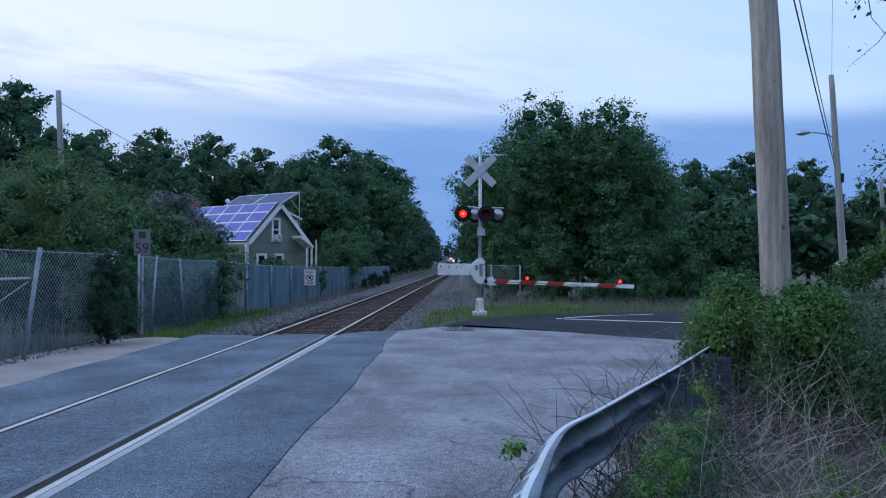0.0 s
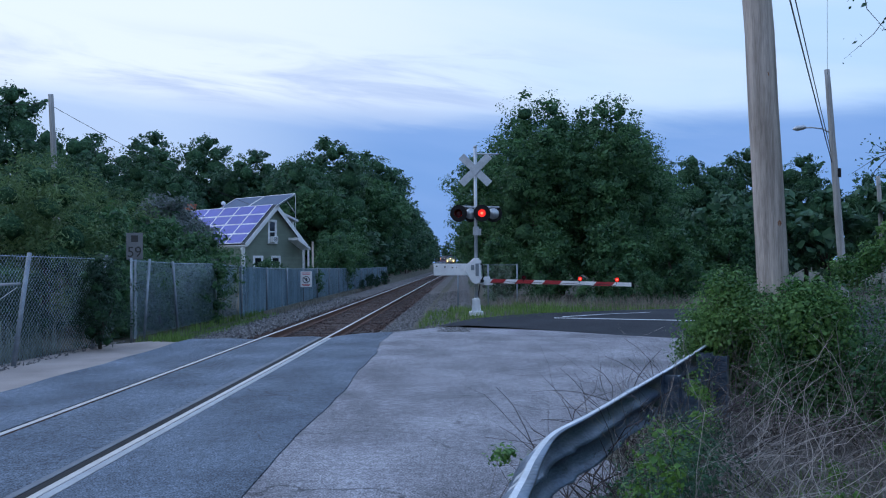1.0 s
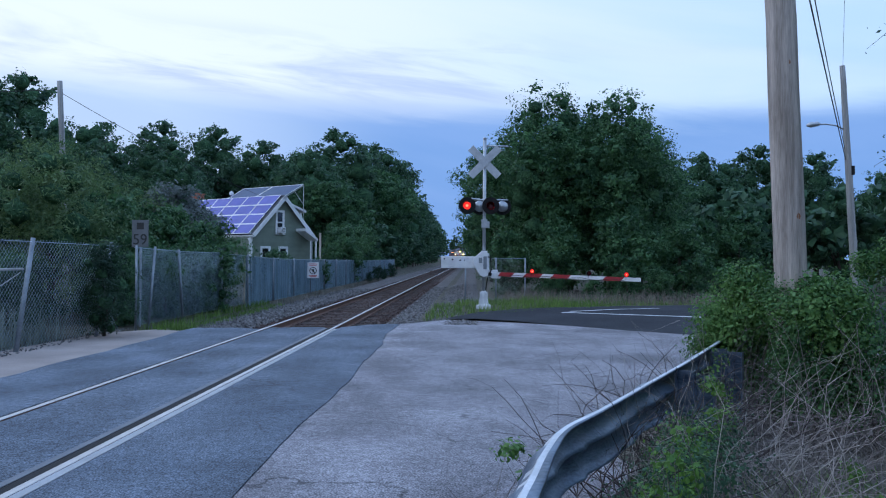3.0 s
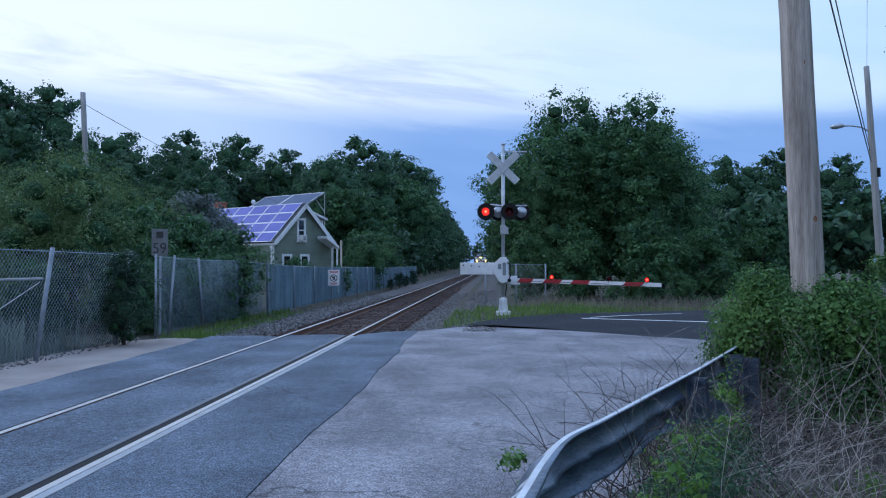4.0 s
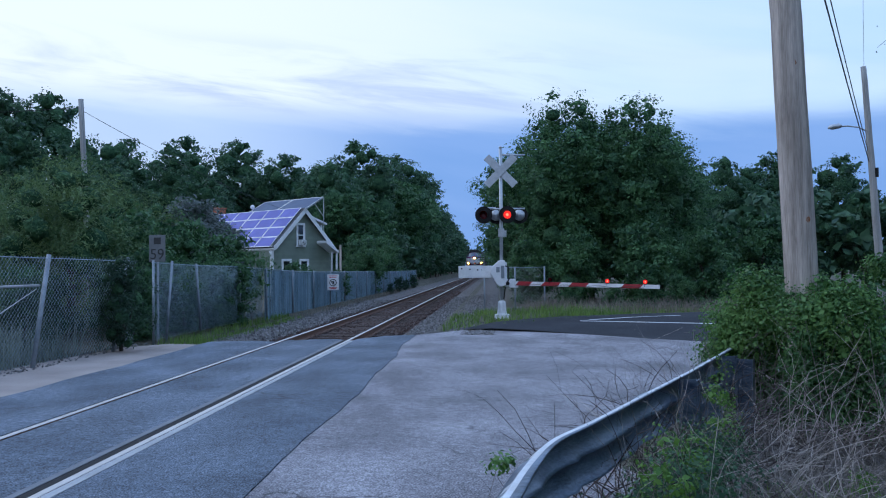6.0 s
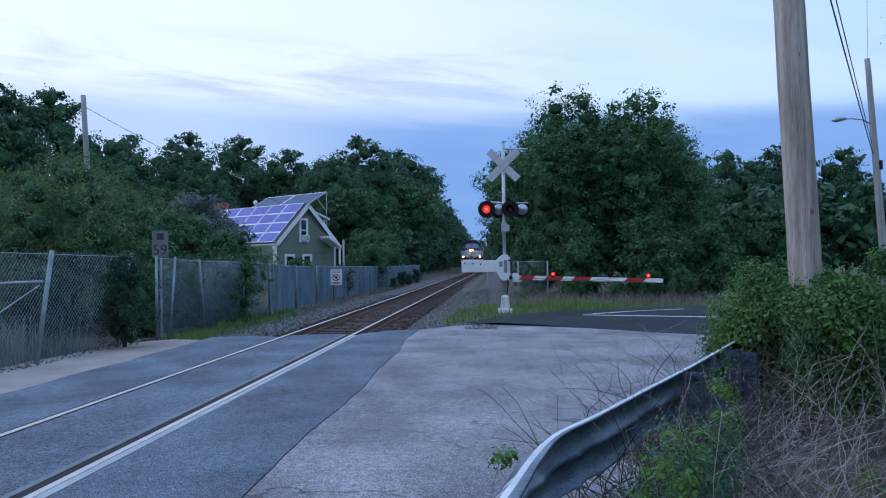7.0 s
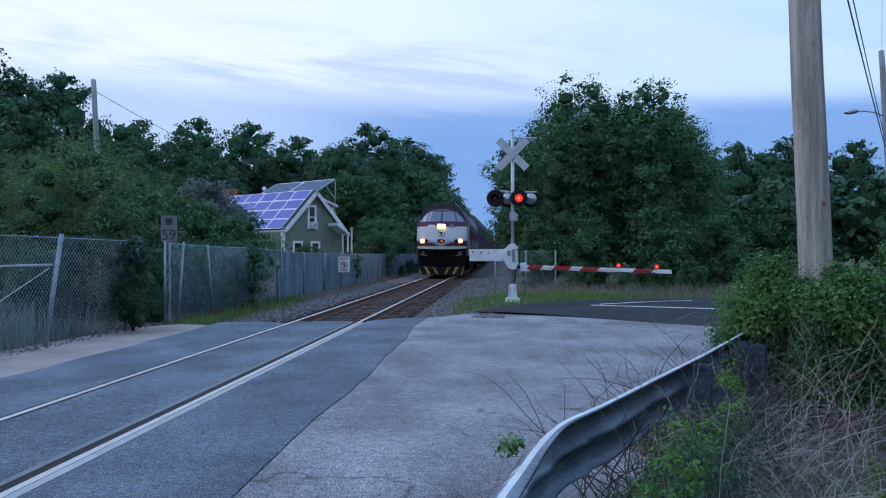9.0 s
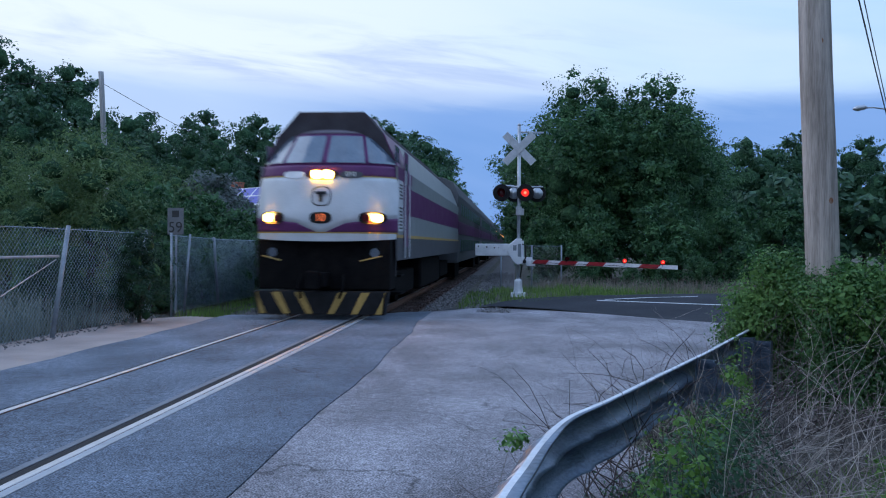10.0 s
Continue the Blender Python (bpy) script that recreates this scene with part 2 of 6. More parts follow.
M_alu = material("aluminium_frame", (0.6, 0.61, 0.63), (0.75, 0.76, 0.78), 0.4, 6, 40, 0.05, metal=0.6)
M_brick = material("chimney_brick", (0.28, 0.09, 0.05), (0.42, 0.16, 0.10), 0.9, 8, 40, 0.4)
M_bark = material("bark", (0.03, 0.025, 0.02), (0.09, 0.075, 0.06), 0.95, 5, 25, 0.8, stretch=(2, 2, 0.4))
M_leaf_oak = leafy("oak_leaves", (0.022, 0.068, 0.034), (0.110, 0.218, 0.080))
M_leaf_dark = leafy("dark_leaves", (0.022, 0.060, 0.040), (0.092, 0.178, 0.086))
M_leaf_thicket = leafy("thicket_leaves", (0.026, 0.082, 0.032), (0.115, 0.235, 0.070))
M_leaf_light = leafy("light_leaves", (0.045, 0.122, 0.032), (0.20, 0.345, 0.09))
M_leaf_cedar = leafy("cedar_sprays", (0.055, 0.112, 0.046), (0.165, 0.245, 0.090))
M_leaf_juniper = leafy("juniper_needles", (0.012, 0.036, 0.022), (0.045, 0.092, 0.050))
M_leaf_lilac = leafy("lilac_leaves", (0.055, 0.085, 0.065), (0.17, 0.19, 0.2))
M_leaf_fresh = leafy("fresh_green_leaves", (0.07, 0.16, 0.03), (0.185, 0.32, 0.06))
M_inner = material("crown_filler_green", (0.016, 0.044, 0.026), (0.075, 0.145, 0.066), 0.9, 2.2, 7, 1.0, depth=0.25, spec=0.1)
M_grass = leafy("grass_blades", (0.06, 0.12, 0.025), (0.21, 0.32, 0.07))
M_drygrass = leafy("dry_grass", (0.10, 0.088, 0.07), (0.31, 0.27, 0.225))
M_paleweed = leafy("pale_weeds", (0.13, 0.17, 0.14), (0.34, 0.38, 0.33))
M_deadstem = material("dead_stems", (0.05, 0.04, 0.037), (0.29, 0.25, 0.228), 0.9, 6, 40, 0.2, island=0.5)
M_stalk = material("bleached_stalks", (0.30, 0.255, 0.225), (0.60, 0.53, 0.47), 0.9, 6, 40, 0.2, island=0.4)
M_straw = material("matted_straw", (0.055, 0.045, 0.042), (0.27, 0.225, 0.205), 0.95, 3, 40, 0.2, island=0.5)
M_twig = material("dark_twigs", (0.035, 0.028, 0.028), (0.12, 0.095, 0.09), 0.9, 6, 40, 0.2, island=0.4)
M_sign = material("sign_white", (0.62, 0.60, 0.60), (0.80, 0.78, 0.78), 0.5, 4, 40, 0.05)
M_signgrey = material("sign_dull", (0.12, 0.127, 0.137), (0.18, 0.187, 0.197), 0.7, 4, 40, 0.05)
M_ink = material("sign_ink", (0.02, 0.02, 0.022), (0.04, 0.04, 0.042), 0.6, 4, 40, 0)
M_inkred = material("sign_red_ink", (0.40, 0.04, 0.05), (0.55, 0.07, 0.08), 0.6, 4, 40, 0)
M_cable = material("cable_black", (0.012, 0.012, 0.013), (0.03, 0.03, 0.03), 0.6, 4, 40, 0)


# --- mesh helpers ---
class Geo:
    """Gathers vertices and faces for one mesh."""

    def __init__(self):
        self.v, self.f = [], []

    def add(self, verts, faces):
        k = len(self.v)
        self.v += [tuple(p) for p in verts]
        self.f += [tuple(i + k for i in f) for f in faces]
        return self

    def box(self, x0, y0, z0, x1, y1, z1, m=None):
        pts = [Vector((x, y, z)) for z in (z0, z1) for x, y in ((x0, y0), (x1, y0), (x1, y1), (x0, y1))]
        if m is not None:
            pts = [m @ p for p in pts]
        return self.add(pts, [(3, 2, 1, 0), (4, 5, 6, 7), (0, 1, 5, 4), (1, 2, 6, 5), (2, 3, 7, 6), (3, 0, 4, 7)])

    def prism(self, outline, a, b, m=None):
        """An outline in the xz plane, drawn out along y from a to b."""
        n = len(outline)
        pts = [Vector((x, y, z)) for y in (a, b) for x, z in outline]
        if m is not None:
            pts = [m @ p for p in pts]
        return self.add(pts, [tuple(range(n)), tuple(range(2 * n - 1, n - 1, -1))] + [(i, i + n, (i + 1) % n + n, (i + 1) % n) for i in range(n)])

    def tube(self, points, radii, n=8, caps=True):
        points = [Vector(p) for p in points]
        if isinstance(radii, (int, float)):
            radii = [radii] * len(points)
        rings, side = [], None
        for i, p in enumerate(points):
            d = (points[min(i + 1, len(points) - 1)] - points[max(i - 1, 0)]).normalized()
            if side is None:
                side = d.orthogonal().normalized()
            side = (side - d * side.dot(d)).normalized()
            up = d.cross(side)
            rings.append([p + radii[i] * (math.cos(a) * side + math.sin(a) * up) for a in [2 * math.pi * j / n for j in range(n)]])
        faces = [(i * n + j, i * n + (j + 1) % n, (i + 1) * n + (j + 1) % n, (i + 1) * n + j) for i in range(len(points) - 1) for j in range(n)]
        if caps:
            faces += [tuple(range(n - 1, -1, -1)), tuple(range((len(points) - 1) * n, len(points) * n))]
        return self.add([p for r in rings for p in r], faces)

    def disc(self, c, axis, r0, r1, thick, n=20):
        """A round plate, centre c, drawn out along axis."""
        c, d = Vector(c), Vector(axis).normalized()
        return self.tube([c, c + d * thick], [r0, r1], n)


def mesh_of(name, g, mat, smooth=False):
    me = bpy.data.meshes.new(name)
    me.from_pydata(g.v, [], g.f)
    me.materials.append(mat)
    if smooth:
        me.polygons.foreach_set("use_smooth", [True] * len(me.polygons))
    me.update()
    return me


def part(name, g, mat, parent=None, label="", smooth=False, bevel=0.0):
    ob = new(name, mesh_of(name, g, mat, smooth))
    ob.parent = parent
    if label:
        ob["label"] = label
    if bevel:
        b = ob.modifiers.new("bevel", "BEVEL")
        b.width, b.segments, b.limit_method = bevel, 2, "ANGLE"
    return ob


def thing(name, label, category, m=None, group="", kind=""):
    ob = new(name)
    ob.empty_display_size = 0.2
    if m is not None:
        ob.matrix_basis = m
    return tagged(ob, label, category, group, kind)


def lone(name, g, mat, label, category, group="", kind="", m=None, smooth=False, bevel=0.0):
    ob = part(name, g, mat, None, "", smooth, bevel)
    if m is not None:
        ob.matrix_basis = m
    return tagged(ob, label, category, group, kind)


def track_x(y):
    return -1.4e-4 * max(y - 200, 0) ** 2


def ground_z(x, y):
    """The lie of the land: low at the track, a slight rise beside the gate, a bank on the near verge."""
    z = -0.10
    z += 0.22 * math.exp(-((x - 5.2) / 3.2) ** 2 - ((y - 27.5) / 3.6) ** 2)
    z += 0.12 / (1 + math.exp(min(-(x - 4.9) * 4, 60))) / (1 + math.exp(min((y - 12) * 0.8, 60)))
    z += 0.10 * noise.noise((x * 0.35, y * 0.35, 3.0)) * min(1, max(0, abs(x) - 3) / 4)
    if abs(x - track_x(y)) < 3.3:
        z = min(z, -0.26) if y > 20 and x < 2.4 else min(z, -0.09)
    return z


# --- ground, one sheet to the horizon ---
def axis_steps(near, step, far):
    out, s = [0.0], step
    while out[-1] < far:
        out.append(out[-1] + s)
        if out[-1] > near:
            s *= 1.25
    return out


gx = sorted({-v for v in axis_steps(14, 0.5, 2500)} | set(axis_steps(14, 0.5, 2500)))
gy = sorted({-v for v in axis_steps(8, 0.7, 2500)} | set(axis_steps(60, 0.7, 3000)))
g = Geo()
g.v = [(x, y, ground_z(x, y)) for y in gy for x in gx]
nx = len(gx)
g.f = [(j * nx + i, j * nx + i + 1, (j + 1) * nx + i + 1, (j + 1) * nx + i) for j in range(len(gy) - 1) for i in range(nx - 1)]
lone("ground", g, M_ground, "rough grass and bare dirt beside the railway line", "ground", kind="structure", smooth=True)


def slab(name, outline, z0, z1, mat, label, cat, steps=None):
    """A paved patch: an outline on the plan with a real thickness."""
    g = Geo()
    n = len(outline)
    g.v = [(x, y, z0) for x, y in outline] + [(x, y, z1(x, y) if callable(z1) else z1) for x, y in outline]
    g.f = [tuple(range(n - 1, -1, -1)), tuple(range(n, 2 * n))] + [(i, (i + 1) % n, (i + 1) % n + n, i + n) for i in range(n)]
    return lone(name, g, mat, label, cat, kind="structure")


random.seed(3)
wob = [(2.25 + 0.03 * math.sin(y * 1.3) + random.uniform(-0.02, 0.02) - 0.15 / (1 + math.exp(-(y - 16))), y) for y in np.arange(-14, 20.9, 0.45)]
edge = [(-2.30 - 0.010 * (y - 11) + random.uniform(-0.05, 0.05), y) for y in np.arange(18.9, -14, -0.9)]
slab("road_field_side", [(0.874, -14)] + [(x - 0.005, y) for x, y in wob] + [(1.4, 20.3), (0.874, 19.5)], -0.25, -0.012, M_asphalt, "dark patched asphalt along the rail at the crossing", "road")
slab("road_gauge", [(-0.53, -14), (0.53, -14), (0.53, 19.4), (0.2, 19.5), (-0.2, 19.35), (-0.53, 19.2)], -0.25, -0.010, M_asphalt, "dark asphalt between the two rails", "road")
slab("road_far_side", [(-0.845, 18.9), (-1.5, 19.1)] + edge + [(-0.845, -14)], -0.25, -0.012, M_asphalt, "dark asphalt beyond the far rail", "road")
lot = [(x + 0.005, y) for x, y in wob] + [(3.14, 22.0), (4.0, 21.9), (4.9, 21.5), (6.25, 20.6), (7.42, 19.5), (8.52, 18.7), (11, 17.0), (15, 14.6), (15, 11.5), (9, 11.0), (7.0, 10.2), (6.25, 9.2), (5.45, 7.6), (4.85, 6.2), (4.35, 5.1), (4.1, 4.4), (3.95, 3.6), (3.9, 2.5), (3.8, 0), (3.6, -14)]
slab("road_lot", lot, -0.25, -0.016, M_lot, "worn pale asphalt with cracks and stains", "road")
slab("road_joint", [(x - 0.013, y) for x, y in wob] + [(x + 0.013, y) for x, y in reversed(wob)], -0.25, -0.030, M_joint, "dark open joint between two asphalt patches", "road")


def road_z(x, y):
    return -0.02 + 0.17 * min(max((y - 20.5) / 4.0, 0), 1) * min(max((x - 1.5) / 2.5, 0), 1)


dark_near = [(2.3, 21.0), (3.14, 22.004), (4.0, 21.904), (4.9, 21.504), (6.25, 20.604), (7.42, 19.504), (8.52, 18.704), (11, 17.004), (15, 14.604), (24, 9.5)]
dark_far = [(2.6, 21.2), (3.3, 22.3), (4.0, 23.4), (4.9, 24.2), (5.9, 25.0), (7.4, 25.8), (8.7, 26.4), (11.5, 27.4), (16, 28.6), (30, 31)]
g = Geo()
rows_n = 8
for a, b in zip(dark_near, dark_far):
    for k in range(rows_n + 1):
        x, y = a[0] + (b[0] - a[0]) * k / rows_n, a[1] + (b[1] - a[1]) * k / rows_n
        g.v.append((x, y, road_z(x, y)))
w = rows_n + 1
g.f = [(i * w + k, (i + 1) * w + k, (i + 1) * w + k + 1, i * w + k + 1) for i in range(len(dark_near) - 1) for k in range(rows_n)]
lone("road_new", g, M_newroad, "fresh dark asphalt of the road behind the gate", "road", kind="structure")


def stripe(pts, width, label):
    g = Geo()
    for (x, y), (x2, y2) in zip(pts, pts[1:]):
        for k in range(8):
            xa, ya, xb, yb = (x + (x2 - x) * k / 8, y + (y2 - y) * k / 8, x + (x2 - x) * (k + 1) / 8, y + (y2 - y) * (k + 1) / 8)
            g.add([(xa, ya, road_z(xa, ya) + 0.006), (xb, yb, road_z(xb, yb) + 0.006), (xb, yb + width, road_z(xb, yb + width) + 0.006), (xa, ya + width, road_z(xa, ya + width) + 0.006)], [(0, 1, 2, 3)])
    return lone("road_marking", g, M_paint, label, "road marking", kind="structure")


stripe([(6.34, 23.5), (9.2, 22.85), (12.5, 22.0)], 0.13, "white painted line across the fresh asphalt")
stripe([(6.6, 23.75), (9.4, 25.2)], 0.11, "second white painted line running aslant")
slab("sandy_path", [(-2.24, -14), (-2.24, 11), (-2.36, 14), (-2.45, 17), (-2.5, 18.6), (-3.2, 18.9), (-3.9, 18.0), (-4.2, 15), (-4.3, 11), (-4.4, -14)], -0.3, -0.05, M_sand, "pale sandy strip between road and fence", "path")

# ballast beds beyond the crossing
def bed(name, profile, y0, y1, mat, label):
    g = Geo()
    ys = list(np.arange(y0, 60, 2.0)) + list(np.arange(60, y1, 8.0))
    for y in ys:
        g.v += [(track_x(y) + x, y, z) for x, z in profile]
    n = len(profile)
    g.f = [(i * n + k, i * n + k + 1, (i + 1) * n + k + 1, (i + 1) * n + k) for i in range(len(ys) - 1) for k in range(n - 1)]
    return lone(name, g, mat, label, "ballast", kind="structure", smooth=True)


bed("ballast_track", [(-1.55, -0.22), (-1.35, -0.185), (-0.6, -0.175), (0, -0.178), (0.6, -0.175), (1.35, -0.185), (1.6, -0.22)], 19.0, 520, M_rustbed, "rust-brown stone ballast between and beside the rails")
bed("ballast_shoulder", [(1.58, -0.214), (1.9, -0.20), (2.6, -0.12), (3.4, -0.03), (4.0, -0.02), (4.4, -0.3)], 22.2, 420, M_ballast, "grey stone ballast shoulder beside the track")
bed("ballast_shoulder_far", [(-3.1, -0.40), (-2.8, -0.16), (-2.2, -0.15), (-1.53, -0.214)], 19.2, 420, M_ballast, "grey stone ballast shoulder along the fence")


# --- track: two rails, ties ---
def rail(side, label):
    th = thing("rail", label, "rail", group="rails of the track")
    prof_foot = [(-0.07, -0.16), (0.07, -0.16), (0.07, -0.15), (0.012, -0.13), (0.012, -0.045), (0.034, -0.035), (0.034, -0.006), (-0.034, -0.006), (-0.034, -0.035), (-0.012, -0.045), (-0.012, -0.13), (-0.07, -0.15)]
    head = [(-0.034, -0.006), (0.034, -0.006), (0.030, 0.0), (-0.030, 0.0)]
    ys = [-14] + list(np.arange(0, 200, 20)) + list(np.arange(200, 520, 6))
    for nm, prof, mat, lab in (("web_and_foot", prof_foot, M_rust, "rusty brown web and foot"), ("running_surface", head, M_railtop, "polished running surface")):
        g = Geo()
        n = len(prof)
        for y in ys:
            g.v += [(track_x(y) + side * 0.75 + x, y, z) for x, z in prof]
        g.f = [(i * n + k, (i + 1) * n + k, (i + 1) * n + (k + 1) % n, i * n + (k + 1) % n) for i in range(len(ys) - 1) for k in range(n)]
        g.f += [tuple(range(n)), tuple(range(len(g.v) - 1, len(g.v) - n - 1, -1))]
        part(nm, g, mat, th, lab)
    # edging on both sides through the paved part, flangeway inside
    # near rail's flangeway is almost flush; its black stands for shaded depth
    for nm, a, b, z, mat in (("outer_edging", 0.786, 0.87, -0.008, M_edging), ("flangeway", 0.60, 0.714, -0.016, M_groove), ("inner_edging", 0.53, 0.60, -0.010, M_rubber)):
        if side < 0:
            a, b, z, mat = {"outer_edging": (0.786, 0.845, -0.02, M_groove), "flangeway": (0.685, 0.714, -0.10, M_groove), "inner_edging": (0.53, 0.685, -0.010, M_asphalt)}[nm]
        g = Geo()
        lo, hi = sorted((side * a, side * b))
        g.box(lo, -14, -0.24, hi, 19.3 if nm != "outer_edging" else 19.1, z)
        part(nm, g, mat, th)
    return th


rail(1, "steel rail with polished top set in the paved crossing")
rail(-1, "steel rail with polished top beside the fence")
g = Geo().box(-1.3, -0.115, -0.34, 1.3, 0.115, -0.165)
tie_me = mesh_of("railway_tie", g, M_tie)
plate_me = mesh_of("tie_plate", Geo().box(-0.09, -0.10, -0.165, 0.09, 0.10, -0.152).box(0.075, -0.02, -0.152, 0.095, 0.02, -0.13).box(-0.095, -0.02, -0.152, -0.075, 0.02, -0.13), M_rust)
random.seed(11)
y = 19.55
for k in range(130):
    t = new("railway_tie", tie_me)
    t.matrix_basis = pose(random.uniform(-0.03, 0.03), y, random.uniform(-0.01, 0.006), 0, 0, random.uniform(-1, 1))
    tagged(t, "weathered brown wooden tie bedded in the ballast", "railway tie", "ties of the track")
    if k < 60:
        for s in (-0.75, 0.75):
            p = new("tie_plate", plate_me)
            p.parent = t
            p.location = (s, 0, 0)
    y += 0.52
g = Geo()
while y < 330:
    g.box(-1.3, y - 0.115, -0.34, 1.3, y + 0.115, -0.165, Matrix.Translation((track_x(y), 0, 0)))
    y += 0.52
lone("far_ties", g, M_tie, "brown wooden ties far along the track", "railway ties", kind="stuff")


def stones(name, n, rx, ry, zf, size, mat, label, seed):
    """Loose stones: small uneven six-cornered lumps."""
    rng = np.random.default_rng(seed)
    g = Geo()
    base = np.array([(1, 0, 0), (-1, 0, 0), (0, 1, 0), (0, -1, 0), (0, 0, 1), (0, 0, -1)], float)
    tri = [(0, 2, 4), (2, 1, 4), (1, 3, 4), (3, 0, 4), (2, 0, 5), (1, 2, 5), (3, 1, 5), (0, 3, 5)]
    for _ in range(n):
        x, y = rng.uniform(*rx), ry[0] + (ry[1] - ry[0]) * rng.random() ** 1.6
        s = size * rng.uniform(0.5, 1.3)
        q = Euler(rng.uniform(0, 6.3, 3)).to_matrix()
        z = zf(x, y)
        g.add([Vector((x, y, z)) + q @ Vector(p * s * rng.uniform(0.6, 1.2, 3)) for p in base], tri)
    return lone(name, g, mat, label, "stones", kind="stuff")


stones("shoulder_stones", 5200, (1.6, 4.0), (20.6, 50), lambda x, y: -0.2 + 0.17 * min(max((x - 1.9) / 1.5, 0), 1), 0.05, M_stone, "loose grey ballast stones beside the track", 1)
stones("far_side_stones", 3200, (-2.95, -1.5), (19.2, 45), lambda x, y: -0.16, 0.05, M_stone, "loose grey ballast stones along the fence", 2)
stones("track_stones", 4500, (-1.5, 1.55), (19.5, 60), lambda x, y: -0.178, 0.045, M_rustbed, "rust-stained ballast stones between the ties", 3)
stones("path_edge_stones", 420, (-4.2, -3.7), (11, 19), lambda x, y: -0.05, 0.028, M_stone, "rubble along the foot of the fence", 4)


# --- trees and shrubs ---
def leaf_mesh(name, centres, out, size, mat, rng, aspect=0.55, flat=0.8):
    """Many small pointed leaves, each a folded diamond of its own."""
    c, o = np.asarray(centres), np.asarray(out)
    n = len(c)
    deep = np.linalg.norm(o, axis=1) < 0.9
    nrm = o * flat + np.array([0, 0, 0.3]) + rng.normal(0, 0.42, (n, 3))
    nrm /= np.linalg.norm(nrm, axis=1, keepdims=True) + 1e-9
    t = np.cross(nrm, rng.normal(0, 1, (n, 3)))
    t /= np.linalg.norm(t, axis=1, keepdims=True) + 1e-9
    b = np.cross(nrm, t)
    s = (size * rng.uniform(0.6, 1.35, n) * np.where(deep, 1.9, 1.0))[:, None]
    v = np.stack([c - t * s, c - b * s * aspect + nrm * s * 0.12, c + t * s, c + b * s * aspect + nrm * s * 0.12], 1).reshape(-1, 3)
    f = np.arange(4 * n).reshape(-1, 4)
    me = bpy.data.meshes.new(name)
    me.vertices.add(4 * n)
    me.vertices.foreach_set("co", v.ravel())
    me.loops.add(4 * n)
    me.loops.foreach_set("vertex_index", f.ravel())
    me.polygons.add(n)
    me.polygons.foreach_set("loop_start", np.arange(0, 4 * n, 4))
    me.materials.append(mat)
    me.update(calc_edges=True)
    return me


def crown_points(lobes, n, rng, clump=0.35, per=14, inside=0.25):
    """Leaf places: clumps on the skins of several lobes, with some deeper in. Deep leaves get a short outward vector."""
    vol = np.array([l[3] ** 2 for l in lobes])
    pick = rng.choice(len(lobes), max(n // per, 1), p=vol / vol.sum())
    d = rng.normal(0, 1, (len(pick), 3))
    d[:, 2] += 0.25
    d /= np.linalg.norm(d, axis=1, keepdims=True)
    L = np.array([l[:3] for l in lobes])[pick]
    R = np.array([l[3] for l in lobes])[pick]
    deep = rng.random(len(pick)) < inside
    depth = np.where(deep, rng.uniform(0.3, 0.8, len(pick)), rng.uniform(0.84, 1.08, len(pick)))
    cc = L + d * (R * depth)[:, None] * np.array([1, 1, 0.92])
    off = rng.normal(0, 1, (len(cc) * per, 3)).clip(-1.5, 1.5)
    pts = np.repeat(cc, per, 0) + off * clump * np.array([1, 1, 0.55])
    out = np.repeat(d * np.where(deep, 0.8, 1.0)[:, None], per, 0)
    puff = off / (np.linalg.norm(off, axis=1, keepdims=True) + 1e-9)
    keep = np.linalg.norm(out, axis=1, keepdims=True)
    out = out + puff * 0.7
    out = out / np.linalg.norm(out, axis=1, keepdims=True) * keep
    return pts, out


def billows(lobes, rng, k=7):
    """Smaller swellings on the skin of each large lobe of a crown."""
    subs = []
    for x, y, z, r in lobes:
        for _ in range(k):
            d = rng.normal(0, 1, 3)
            d[2] = d[2] * 0.8 + 0.35
            d /= np.linalg.norm(d)
            q = r * rng.uniform(0.34, 0.54)
            subs.append((x + d[0] * r * 0.70, y + d[1] * r * 0.70, max(z + d[2] * r * 0.66, q * 0.6), q))
    return subs


ICO = [(0, 0, 1)] + [(0.894 * math.cos(a), 0.894 * math.sin(a), 0.447) for a in [k * 1.2566 for k in range(5)]] + [(0.894 * math.cos(a), 0.894 * math.sin(a), -0.447) for a in [0.6283 + k * 1.2566 for k in range(5)]] + [(0, 0, -1)]
ICO_F = [(0, 1 + k, 1 + (k + 1) % 5) for k in range(5)] + [(1 + k, 6 + k, 1 + (k + 1) % 5) for k in range(5)] + [(1 + (k + 1) % 5, 6 + k, 6 + (k + 1) % 5) for k in range(5)] + [(11, 6 + (k + 1) % 5, 6 + k) for k in range(5)]


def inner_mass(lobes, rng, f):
    """Uneven opaque lumps added well inside the leaves of a crown, to close see-through gaps."""
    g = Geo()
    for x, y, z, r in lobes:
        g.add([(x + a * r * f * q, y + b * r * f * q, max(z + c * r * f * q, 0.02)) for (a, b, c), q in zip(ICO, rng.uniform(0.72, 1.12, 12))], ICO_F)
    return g


